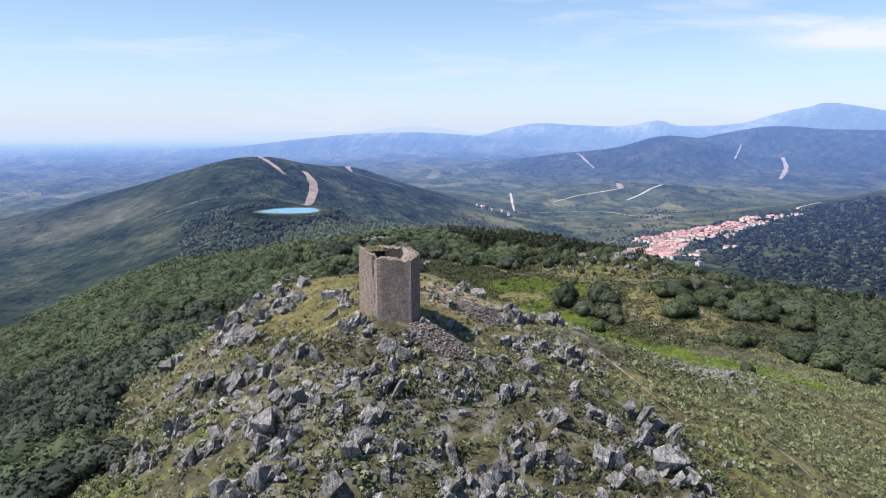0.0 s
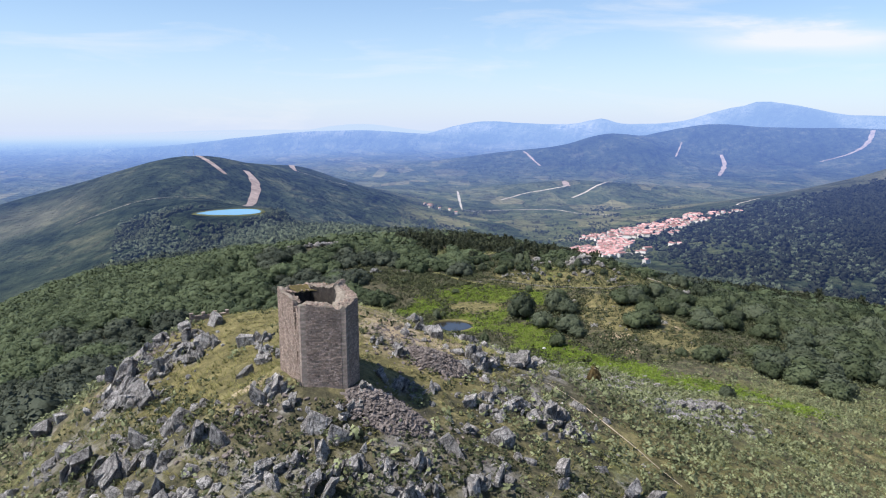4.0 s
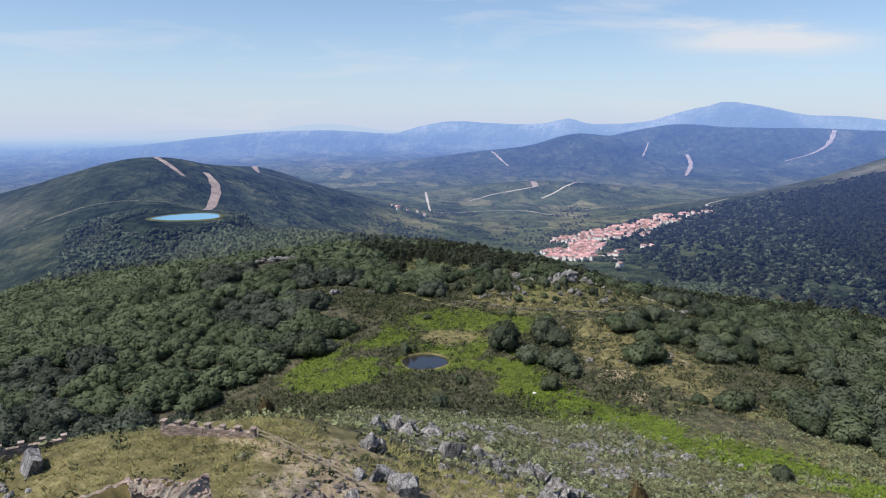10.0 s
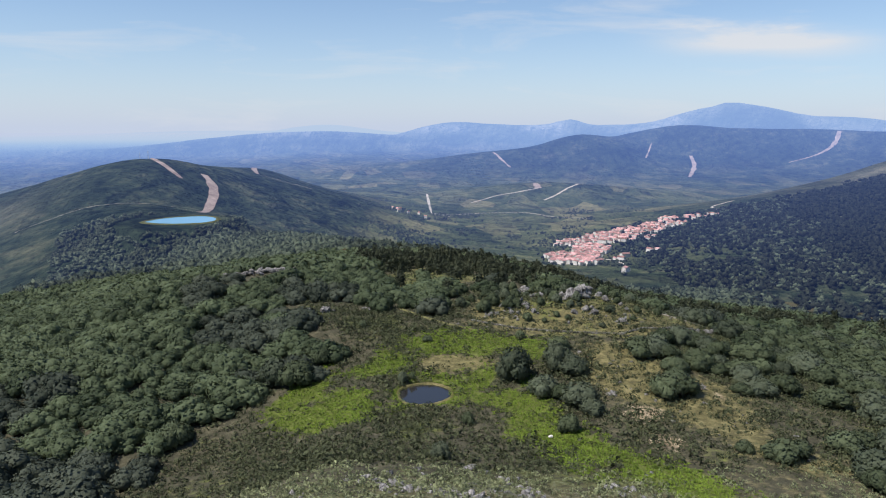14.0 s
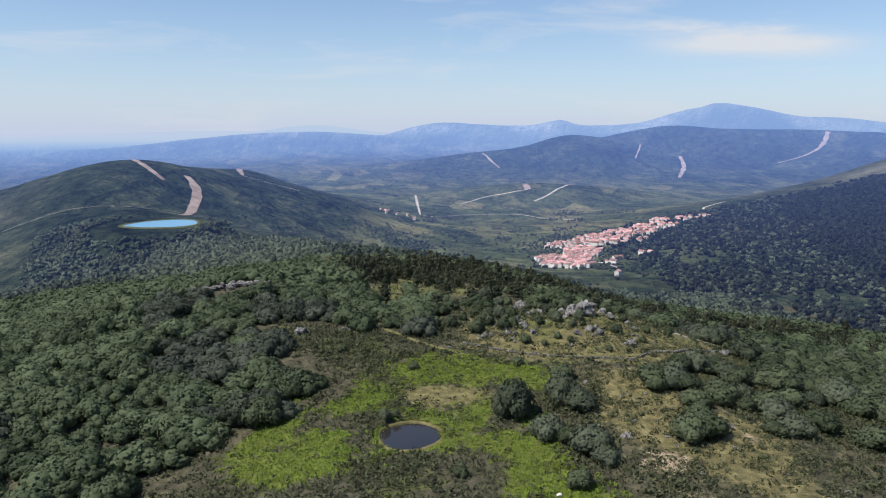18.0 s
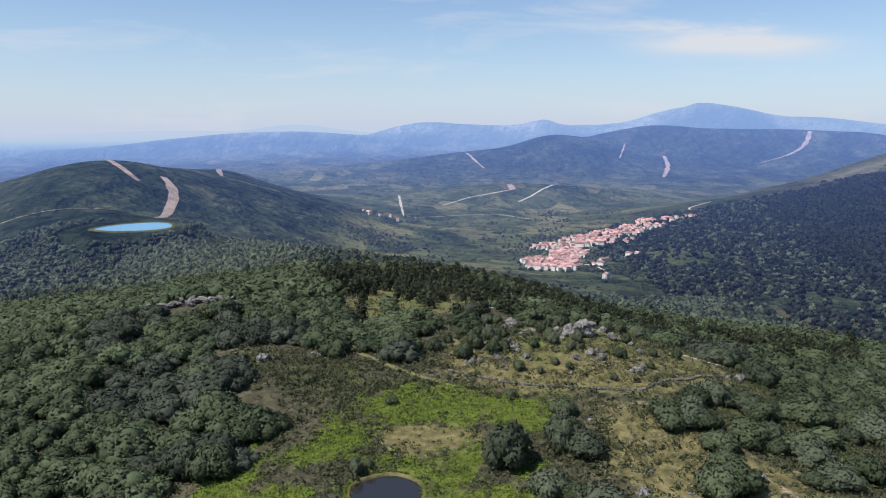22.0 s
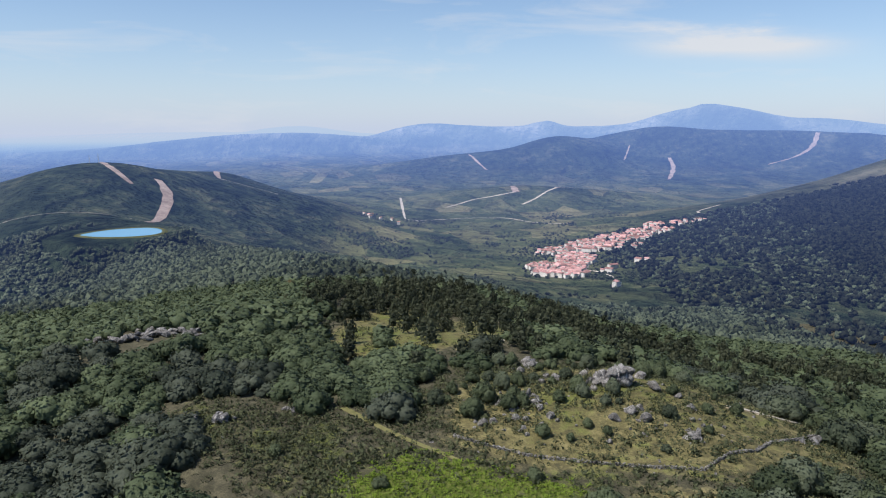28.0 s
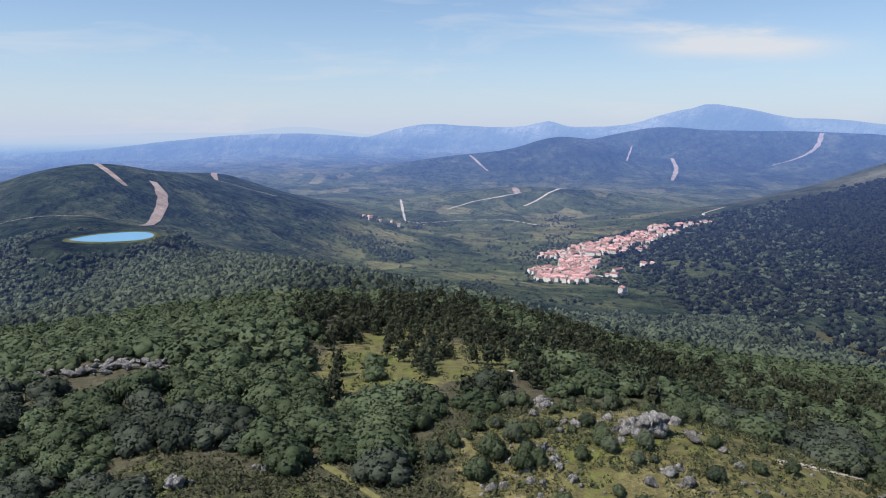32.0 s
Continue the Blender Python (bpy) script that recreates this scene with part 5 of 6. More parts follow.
turned = [(x * 0.94 - y * 0.34, x * 0.34 + y * 0.94) for x, y in shore]
sheet_of_water("water_reservoir", -372, 1104, -113.2, turned, LAKE, "bright blue lined reservoir on the shoulder of the hill")
bm = bmesh.new()
rings = [[bm.verts.new((-372 + x * k, 1104 + y * k, z)) for x, y in turned] for k, z in ((1.0, -113.15), (1.04, -112.4), (1.10, -112.4), (1.28, -117.5))]
for p, q in zip(rings[:-1], rings[1:]):
    for i in range(len(p)):
        bm.faces.new((p[i], p[(i + 1) % len(p)], q[(i + 1) % len(q)], q[i]))
BANK = plain("grassed_bank", (0.03, 0.036, 0.018), (0.095, 0.10, 0.05), 0.08, 0.97)
tagged(new("embankment", from_bm("embankment", bm, BANK, True)), "grassed bank round the reservoir", "embankment", kind="structure")

# ---------------------------------------------------------------- trees
OCTA = (np.array(((1, 0, 0), (0, 1, 0), (-1, 0, 0), (0, -1, 0), (0, 0, 1), (0, 0, -1)), float) * 1.2,
        np.array(((0, 1, 4), (1, 2, 4), (2, 3, 4), (3, 0, 4), (1, 0, 5), (2, 1, 5), (3, 2, 5), (0, 3, 5))))

def crown_shape(seed, lumps, cards, card, core=1, tall=0.75, spread=0.55, low=0.2):
    """A crown of unit radius over the origin: dark inner lumps under a coat of leaf clusters, each a bent pair of triangles."""
    r = np.random.default_rng(seed)
    c = []
    for k in range(lumps):
        a = 2.4 * k + r.uniform(-0.4, 0.4)
        q = spread * math.sqrt((k + 0.3) / lumps)
        c.append((q * math.cos(a), q * math.sin(a), low + (tall - low) * (1 - (q / spread) ** 2 * 0.75) * r.uniform(0.8, 1.1)))
    c = np.array(c)
    rad = r.uniform(0.40, 0.56, lumps) * (1.15 if lumps < 5 else 1.0)
    cv, cf = (OCTA, ICO1, ICO2)[core]
    verts, faces, norms, n = [], [], [], 0
    for p, q in zip(c, rad):
        bump = 1 + 0.14 * np.array([noise.noise(Vector(v * 1.7 + p * 5)) for v in cv])
        verts.append(cv * bump[:, None] * q * 0.86 * (1, 1, 0.9) + p)
        faces.append(cf + n)
        norms.append(cv / np.linalg.norm(cv, axis=1)[:, None])
        n += len(cv)
    made = 0
    while made < cards:
        k = int(r.integers(lumps))
        d = r.normal(size=3)
        d /= np.linalg.norm(d)
        if d[2] < -0.45:
            continue
        p = c[k] + d * rad[k] * r.uniform(0.86, 1.08)
        if (np.linalg.norm((p - c), axis=1) < rad * 0.82).any():
            continue
        nrm = d + r.normal(size=3) * 0.32
        nrm /= np.linalg.norm(nrm)
        u = np.cross(nrm, r.normal(size=3))
        u /= np.linalg.norm(u)
        w = np.cross(nrm, u)
        s = card * r.uniform(0.6, 1.25)
        verts.append(np.array((p - u * s, p - w * s * 0.7 - nrm * s * 0.25, p + u * s, p + w * s * 0.7 - nrm * s * 0.15)))
        faces.append(np.array(((0, 1, 2), (0, 2, 3))) + n)
        lit = d * 0.9 + nrm * 0.32
        norms.append(np.repeat((lit / np.linalg.norm(lit))[None], 4, 0))
        n += 4
        made += 1
    return np.concatenate(verts), np.concatenate(faces), np.concatenate(norms)


def pine_shape(seed, cards, card):
    r = np.random.default_rng(seed)
    verts, faces, n = [], [], 0
    for z, q in ((0.6, 0.6), (1.05, 0.58), (1.45, 0.4)):
        cv, cf = ICO1
        verts.append(cv * (q, q, 0.32) + (r.uniform(-0.08, 0.08), r.uniform(-0.08, 0.08), z))
        faces.append(cf + n)
        n += len(cv)
    for _ in range(cards):
        z = r.uniform(0.3, 1.85)
        q = 0.82 * math.sqrt(max(0.03, 1 - ((z - 0.75) / 1.15) ** 2))
        a = r.uniform(0, 6.283)
        d = np.array((math.cos(a), math.sin(a), 0.35))
        p = np.array((q * math.cos(a), q * math.sin(a), z)) * (r.uniform(0.75, 1.15), r.uniform(0.75, 1.15), 1)
        nrm = d + r.normal(size=3) * 0.5
        nrm /= np.linalg.norm(nrm)
        u = np.cross(nrm, r.normal(size=3))
        u /= np.linalg.norm(u)
        w = np.cross(nrm, u)
        s = card * r.uniform(0.6, 1.2)
        verts.append(np.array((p - u * s, p - w * s * 0.6 - nrm * s * 0.2, p + u * s, p + w * s * 0.6)))
        faces.append(np.array(((0, 1, 2), (0, 2, 3))) + n)
        n += 4
    return np.concatenate(verts), np.concatenate(faces)


def trunk_mesh(seed, mat):
    """A tapered, leaning trunk that forks into limbs; unit crown scale."""
    r = np.random.default_rng(seed)
    bm = bmesh.new()

    def limb(a, b, ra, rb):
        a, b = Vector(a), Vector(b)
        m = Matrix.Translation((a + b) / 2) @ (b - a).to_track_quat("Z", "Y").to_matrix().to_4x4()
        bmesh.ops.create_cone(bm, cap_ends=True, segments=7, radius1=ra, radius2=rb, depth=(b - a).length, matrix=m)
    fork = (r.uniform(-0.05, 0.05), r.uniform(-0.05, 0.05), 0.22)
    limb((0, 0, -0.25), fork, 0.075, 0.055)
    for k in range(5):
        a = k * 1.3 + r.uniform(-0.3, 0.3)
        limb(fork, (0.42 * math.cos(a), 0.42 * math.sin(a), r.uniform(0.45, 0.7)), 0.045, 0.018)
    return from_bm("trunk", bm, mat, True)


def crown_mesh(seed, mat, **kw):
    v, f, n = crown_shape(seed, **kw)
    return mesh_of("crown", v, f, mat, False, n)


OAK_KINDS = []
for k in range(6):
    rough_kind = thing("oak_tree", "broad dark green oak tree with a lumpy crown", "tree", group="oaks of the open slope")
    part("trunk", trunk_mesh(200 + k, BARK), rough_kind)
    part("crown", crown_mesh(210 + k, (OAK, HOLM, OAK)[k % 3], lumps=7 + k % 3, cards=620, card=0.078, core=1), rough_kind)
    OAK_KINDS.append(rough_kind)
used = set()


def oak(x, y, radius, k, label="", high=1.0):
    z = float(ground_z(x, y)[0])
    m = pose(x, y, z, 0, 0, (x * 37 + y * 91) % 360)
    if k not in used:
        used.add(k)
        ob = OAK_KINDS[k]
        ob.matrix_world = m
    else:
        ob = copy_thing(OAK_KINDS[k], m)
    ob.scale = (radius, radius, radius * high)
    if label:
        ob["label"] = label
    return ob


# trees that stand apart
BOWL_TREES = ((29.5, 209, 6.6, 1, 1.35), (44, 215.5, 5.2, 4, 1.5), (36, 194, 5.2, 4, 1.05), (45, 184, 6.2, 1, 0.95), (38, 168.5, 3.6, 2, 1.1), (41, 190, 4, 5, 1), (47, 179, 4, 4, 0.9), (-72, 189, 5, 0, 1.2), (-41, 217, 6.5, 3, 1.1),
    (-49, 220, 6.5, 1, 1.1), (-34, 231, 4.2, 5, 1.2), (3.5, 146, 2.6, 1, 1.2), (-6.5, 210, 1.9, 4, 1.7), (-3.5, 212, 1.4, 5, 1.5), (12, 176, 2.2, 5, 1.2))
GLADE_TREES = ((71, 188, 5.6, 0, 1.05), (74, 222, 6.5, 3, 0.85), (82, 221, 5, 2, 0.9), (66, 88, 2.4, 1, 1), (83, 145, 5.2, 3, 0.8), (88, 148, 4, 2, 0.85), (104, 155, 5, 0, 0.85), (110, 158, 4.6, 5, 0.9), (97, 131, 4.8, 2, 0.85),
    (103, 128, 4.5, 3, 0.85), (76, 150, 2.6, 5, 0.9))
KNOLL_TREES = ((36, 244, 2, 0, 1.3), (42, 263, 2.4, 0, 1.2), (58, 262, 1.6, 2, 1.2), (50, 280, 2.2, 5, 1.3), (54, 266, 1.7, 3, 1.2), (62, 277, 2, 1, 1.2), (77, 270, 2.4, 4, 1.2), (90, 276, 2.2, 5, 1.1), (84, 262, 1.6, 0, 1.1),
    (36, 278, 3, 0, 1.3), (30, 284, 4, 3, 1.2), (26, 276, 3.6, 2, 1.3), (57, 300, 2.4, 1, 1.3), (75, 302, 2.6, 5, 1.2), (137, 293.5, 4, 0, 1.2), (128, 289, 2.2, 2, 1.2), (48, 260, 1.4, 2, 1.3), (69, 252, 1.5, 4, 1.1),
    (-23, 260, 1.8, 0, 1.2), (2, 247, 2.2, 3, 0.9))
for x, y, q, k, h in BOWL_TREES + GLADE_TREES + KNOLL_TREES:
    oak(x, y, q, k, high=h, label={1: "round grey-green tree standing in bracken", 4: "round grey-green tree standing in bracken"}.get(k, ""))


RUST = leafy("browning_leaves", (0.052, 0.040, 0.018), (0.160, 0.116, 0.052), scale=0.3)
for x, y, q, h, words in ((25, 48.5, 1.7, 1.8, "small browning pine standing alone on the heath"), (-20, 47, 1.3, 1.5, "small browning shrub below the lookout parapet"), (-58, 528, 5.0, 0.9, "rust-coloured dying tree above the oak wood")):
    brown = thing("brown_tree", words, "tree", pose(x, y, float(ground_z(x, y)[0]), 0, 0, x * 7))
    part("trunk", trunk_mesh(260 + int(q), BARK), brown)
    part("crown", crown_mesh(270 + int(q), RUST, lumps=6, cards=420, card=0.09, core=1, tall=0.95, spread=0.42), brown)
    brown.scale = (q, q, q * h)


def in_view(x, y):
    """The wedge of land that the flight ever looks over; woods beyond it are left out."""
    return (x > -0.88 * (y + 100) - 28) & (x < 0.76 * (y + 100) + 8)


def clump(x, y):
    """Oak clumps of the slope beyond the glade."""
    c = (0.08 + 0.92 * smooth(wavy(x, y, 26, 51, 3), -0.2, 0.0)) * smooth(x, 80, 96)
    for gx, gy, gw, gd in ((95, 143, 9, 7), (82, 166, 8, 14), (89, 194, 6, 12), (73, 218, 7, 9), (155, 252, 14, 5), (128, 150, 10, 5), (150, 200, 12, 5), (115, 222, 12, 5), (112, 178, 4, 5)):
        c = c * (1 - np.exp(-(np.hypot((x - gx) / gw, (y - gy) / gd)) ** 6))
    return c * (1 - in_poly(x, y, KNOLL)) * (1 - in_poly(x, y, RIGHT_GLADE)) * (1 - 0.92 * (y > 300)) * (1 - smooth(-y, -135, -115))


def spaced(x0, x1, y0, y1, gap, chance, seed):
    """Jittered grid of places."""
    r = np.random.default_rng(seed)
    gx, gy = np.meshgrid(np.arange(x0, x1, gap), np.arange(y0, y1, gap))
    x, y = gx.ravel() + r.uniform(-0.46, 0.46, gx.size) * gap, gy.ravel() + r.uniform(-0.46, 0.46, gx.size) * gap
    keep = r.uniform(size=len(x)) < chance(x, y)
    return x[keep], y[keep], r


x, y, r = spaced(82, 230, 112, 296, 7.6, lambda x, y: clump(x, y) * in_view(x, y), 61)
for ox, oy in list(zip(x, y))[:250]:
    oak(ox, oy, r.uniform(4.6, 7.4), int(r.integers(6)), high=r.uniform(0.75, 1.0))

x, y, r = spaced(-8, 118, 272, 330, 6.0, lambda x, y: np.clip(0.30 + 0.8 * np.exp(-(np.hypot((x - 34) / 9, (y - 296) / 6)) ** 2) + 0.8 * np.exp(-(np.hypot((x - 15) / 10, (y - 286) / 7)) ** 2) + 0.2 * smooth(y, 305, 325), 0, 1) * in_poly(x, y, ((8, 274), (118, 280), (116, 312), (70, 330), (0, 330), (-4, 296), 4)), 66)
for ox, oy in list(zip(x, y))[:90]:
    oak(ox, oy, r.uniform(1.2, 3.0), int(r.integers(6)), high=r.uniform(1.0, 1.5))

# the grove beside the dry slope
for k, (ox, oy) in enumerate(((74.5, 226.7), (79.3, 222.4), (85, 222.4), (98.5, 239.6), (102.5, 235.2), (111.2, 239.4), (116.6, 236), (127.2, 241), (139.5, 247.7), (154, 256.9), (169.9, 271.8), (81.1, 209.2), (90.4, 213.9), (100.1, 219.8), (104, 213.2), (114.5, 218.8), (126.2, 225.9), (134, 229.4), (79, 201.9), (72.3, 192.4), (76.1, 190.4), (96.1, 193.9), (102.7, 195.3), (112.8, 200.2), (96.4, 210.4), (103.6, 206.9), (46.6, 220.5), (48.1, 231.5), (48.1, 211.8))):
    oak(ox, oy, 5.0 + 1.4 * math.sin(k * 2.3), k % 6, high=0.85 + 0.12 * math.sin(k * 1.7))

FINE = [crown_shape(300 + k, lumps=7 + k % 3, cards=290, card=0.088, core=1, spread=0.68) for k in range(6)]
COARSE = [crown_shape(320 + k, lumps=4, cards=56, card=0.20, core=1, spread=0.6) for k in range(5)]
BLOBS = [crown_shape(340 + k, lumps=2, cards=11, card=0.30, core=1, spread=0.55) for k in range(4)]
PINES = [pine_shape(360 + k, 80, 0.2) for k in range(4)]


def wood(name, protos, x, y, r, lo, hi, mat, label, high=(0.95, 1.3), sink=0.1, kind="wood", air_glow=False):
    keep = in_view(x, y)
    x, y = x[keep], y[keep]
    n = len(x)
    q = r.uniform(lo, hi, n) * (1 + 0.25 * wavy(x, y, 26, 97, 2))
    ob = stuff(name, protos, np.stack([r.integers(0, len(protos), n), x, y, ground_z(x, y) - sink * q, r.uniform(0, 6.28, n), q, q * r.uniform(0.85, 1.1, n), q * r.uniform(*high, n), 0 * x], 1), mat, label, kind)
    if air_glow:
        co = np.zeros(len(ob.data.vertices) * 3, np.float32)
        ob.data.vertices.foreach_get("co", co)
        co = co.reshape(-1, 3)
        ob.data.attributes.new("reach", "FLOAT", "POINT").data.foreach_set("value", np.hypot(co[:, 0] - EYE[0], co[:, 1] - EYE[1]))


def pine_share(x, y):
    """Pines stand on the crest beyond the knoll and down its far side."""
    return np.clip(np.exp(-(((x - 20) / 95) ** 2 + ((y - 470) / 75) ** 2)) * 1.3 + 0.9 * np.exp(-(((x - 150) / 110) ** 2 + ((y - 400) / 60) ** 2)) + 0.7 * np.exp(-(((x - 84) / 50) ** 4 + ((y - 332) / 13) ** 4)), 0, 1) * smooth(wavy(x, y, 40, 71, 3) + 0.25, -0.2, 0.3) * smooth(x + 0.05 * (y - 330), -45, -5)


def tone(x, y):
    return wavy(x, y, 70, 77, 3)


x, y, r = spaced(-330, 260, -60, 345, 7.9, lambda x, y: woods(x, y) * (1 - smooth(x - 0.25 * y, 60, 70) * (y < 300)) * (1 - pine_share(x, y)), 62)
# west flank leans to the darkened leaves, as if under cloud shade
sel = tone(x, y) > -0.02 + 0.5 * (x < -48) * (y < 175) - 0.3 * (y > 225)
wood("oak_wood", FINE, x[sel], y[sel], r, 4.8, 8.4, OAK_MASS, "dense green oak wood covering the slope", high=(0.65, 0.95))
wood("holm_oak_wood", FINE, x[~sel], y[~sel], r, 4.8, 8.2, HOLM_MASS_SHADED, "dense grey-green oak wood covering the slope, leaves darkened for cloud shade", high=(0.65, 0.95))
x, y, r = spaced(-400, 440, 345, 560, 7.4, lambda x, y: woods(x, y) * (1 - pine_share(x, y)) * (1 - smooth(x, 385, 430)), 63)
sel = tone(x, y) > 0.0
wood("far_oak_wood", COARSE, x[sel], y[sel], r, 4.0, 6.6, OAK_MASS, "oak wood running down the ridge", high=(0.62, 0.9))
wood("far_holm_oak_wood", COARSE, x[~sel], y[~sel], r, 4.0, 6.4, OAK_MASS, "darker oak wood running down the ridge", high=(0.62, 0.9))
def lower(x, y):
    """The wood below the crest: to the valley's edge on one side, up to the reservoir on the other."""
    side = (1 - smooth(x, 385, 440)) * (1 - smooth(y + 0.25 * x, 960, 1010) * smooth(x, -60, 20))
    pool = np.hypot((x + 382) / 80, (y - 1092) / 108) > 1.05
    return side * (x > -0.45 * (y - 560) - 330) * pool * (1 - smooth(y, 1120, 1200)) * (1 - 0.7 * smooth(wavy(x, y, 90, 99, 3), 0.25, 0.4)) * (1 - smooth(x + 0.9 * (y - 960), 60, 160) * (y > 960))


x, y, r = spaced(-620, 440, 560, 1210, 7.6, lower, 73)
dark = wavy(x, y, 110, 74, 3) + (0.12 + 0.18 * (x > -20)) * smooth(y, 930, 1040) + 0.12 * (x > 60) + 0.42 * np.exp(-(np.hypot((x + 10 - 0.35 * (y - 560)) / 95, (y - 700) / 190)) ** 4) > 0.30
wood("lower_oak_wood", BLOBS, x[~dark], y[~dark], r, 4.4, 7.2, OAK_AIR_GLOW, "oak wood running down the ridge to the valley", high=(0.8, 1.1), air_glow=True)
wood("lower_pine_wood", BLOBS, x[dark], y[dark], r, 4.0, 6.6, PINE_AIR_GLOW, "dark pines among the oaks of the lower ridge", high=(0.9, 1.3), air_glow=True)
x, y, r = spaced(-100, 330, 315, 620, 5.6, lambda x, y: pine_share(x, y) * (0.85 - 0.52 * in_poly(x, y, CLEARING)), 64)
wood("pine_wood", PINES, x, y, r, 2.6, 3.9, PINE, "dark pine wood on the crest beyond the knoll", high=(1.0, 1.5))

x, y, r = spaced(-330, -40, -150, 160, 17.0, lambda x, y: woods(x, y) * (x < -50) * ~in_view(x, y), 105)
n = len(x)
q = r.uniform(5.5, 8.5, n)
stuff("outer_oak_wood", COARSE[:2], np.stack([r.integers(0, 2, n), x, y, ground_z(x, y) - 0.1 * q, r.uniform(0, 6.28, n), q, q, q * 0.85, 0 * x], 1), HOLM_MASS_SHADED, "oak wood on the flank beyond the summit", "wood")

# low growth: heath, bracken, tussocks
TUFTS = []
for k in range(4):
    v, f, n = crown_shape(400 + k, lumps=2 + k % 2, cards=30, card=0.19, core=0, tall=0.34, spread=0.62, low=0.12)
    cut = 6 * (2 + k % 2)
    TUFTS.append((v[cut:], f[8 * (2 + k % 2):] - cut, n[cut:]))
BLADES = []
for k in range(4):
    rr = np.random.default_rng(440 + k)
    v, f = [], []
    for i in range(14):
        a, q = rr.uniform(0, 6.283), rr.uniform(0.0, 0.5)
        d = np.array((math.cos(a), math.sin(a), 0))
        t = np.array((-d[1], d[0], 0)) * rr.uniform(0.06, 0.14)
        f.append((3 * i, 3 * i + 1, 3 * i + 2))
        v += [d * q - t, d * q + t, d * (q + rr.uniform(0.5, 1.0)) + (0, 0, rr.uniform(0.25, 0.7))]
    BLADES.append((np.array(v), np.array(f)))
FRONDS = []
for k in range(4):
    rr = np.random.default_rng(420 + k)
    v, f = [], []
    for i in range(8):
        a = rr.uniform(0, 6.283)
        d = np.array((math.cos(a), math.sin(a), 0))
        t = np.array((-d[1], d[0], 0)) * 0.17
        h = rr.uniform(0.3, 0.75)
        v += [d * 0.1 - t * 0.4, d * 0.1 + t * 0.4, d * 0.55 + t + (0, 0, h), d * 1.1 + (0, 0, h * 0.75), d * 0.55 - t + (0, 0, h)]
        b = 5 * i
        f += [(b, b + 1, b + 2), (b, b + 2, b + 4), (b + 4, b + 2, b + 3)]
    FRONDS.append((np.array(v), np.array(f)))


def heath_chance(x, y):
    base = in_poly(x, y, OPEN_BOWL) * (1 - 0.9 * ferny(x, y)) * (1 - 0.85 * in_poly(x, y, POND_TURF)) * (1 - 0.95 * in_poly(x, y, SUMMIT)) * (1 - 0.97 * in_poly(x, y, COURT)) * (1 - 0.8 * in_poly(x, y, KNOLL))
    base = base * (1 - 0.6 * in_poly(x, y, RIGHT_GLADE)) * (1 - 0.72 * in_poly(x, y, ROCK_FACE))
    for line in PALE_PATHS + (FOOTPATH, GRASS_TRACK):
        base = base * (near_line(x, y, line, 1.6) < 0.05)
    return base * (0.45 + 0.55 * smooth(wavy(x, y, 17, 81, 3), -0.35, 0.25)) * (np.hypot(x, y - 201) > 9.5)


x, y, r = spaced(-110, 160, -60, 140, 1.55, heath_chance, 66)
wood("heath", TUFTS, x, y, r, 0.55, 1.5, HEATHER, "low grey-green heath and broom shrubs covering the slope", high=(0.7, 1.2), kind="heath")
x, y, r = spaced(-90, 160, 140, 330, 1.5, heath_chance, 76)
wood("upper_heath", TUFTS, x, y, r, 0.7, 2.0, SHRUB, "low dark heath and broom shrubs round the bowl", high=(0.7, 1.2), kind="heath")
x, y, r = spaced(-66, 116, 70, 264, 1.1, lambda x, y: 1.15 * ferny(x, y) * (np.hypot(x, y - 201) > 9.8), 67)
wood("bracken", FRONDS, x, y, r, 0.5, 0.95, FERN, "bright green bracken filling the bowl", high=(0.8, 1.2), kind="bracken")
x, y, r = spaced(-64, 40, -46, 60, 0.8, lambda x, y: np.maximum(in_poly(x, y, SUMMIT), 0.6 * in_poly(x, y, ROCK_FACE)) * smooth(wavy(x, y, 6, 85, 3), -0.5, 0.1) * (1 - 0.85 * np.exp(-((x + 9.5) / 6.5) ** 2 - ((y - 20.5) / 6) ** 2)) * (np.hypot(x + 15, y + 1) > 5.6), 68)
wood("grass_tussocks", BLADES, x, y, r, 0.35, 0.75, GRASS, "dry yellow-green grass tussocks on the summit", high=(0.7, 1.2), kind="grass")
x, y, r = spaced(-100, 40, -56, 60, 1.25, lambda x, y: 0.95 * np.maximum.reduce([0.10 * in_poly(x, y, SUMMIT), in_poly(x, y, ROCK_FACE), 0.8 * in_poly(x, y, FLANK)]) * smooth(wavy(x, y, 8, 87, 3), -0.4, 0.0) * (np.hypot(x + 15, y + 1) > 6), 69)
wood("summit_shrubs", TUFTS, x, y, r, 0.5, 1.2, SHRUB, "small dark shrubs between the rocks", high=(0.7, 1.2), kind="heath")
x, y, r = spaced(-56, 145, 130, 480, 1.9, lambda x, y: 0.95 * np.maximum.reduce([in_poly(x, y, KNOLL), 0.9 * in_poly(x, y, OPEN_BOWL) * smooth(y, 226, 244) * (1 - 0.8 * ferny(x, y)), 0.8 * in_poly(x, y, RIGHT_GLADE), 0.35 * in_poly(x, y, CLEARING)]) * smooth(wavy(x, y, 12, 89, 3), -0.35, 0.2), 70)
wood("knoll_shrubs", TUFTS, x, y, r, 0.5, 1.6, SHRUB, "small shrubs dotted over the dry knoll", high=(0.7, 1.3), kind="heath")
ang = np.random.default_rng(88).uniform(0, 6.283, 420)
far = np.random.default_rng(89).uniform(1.02, 1.22, 420)
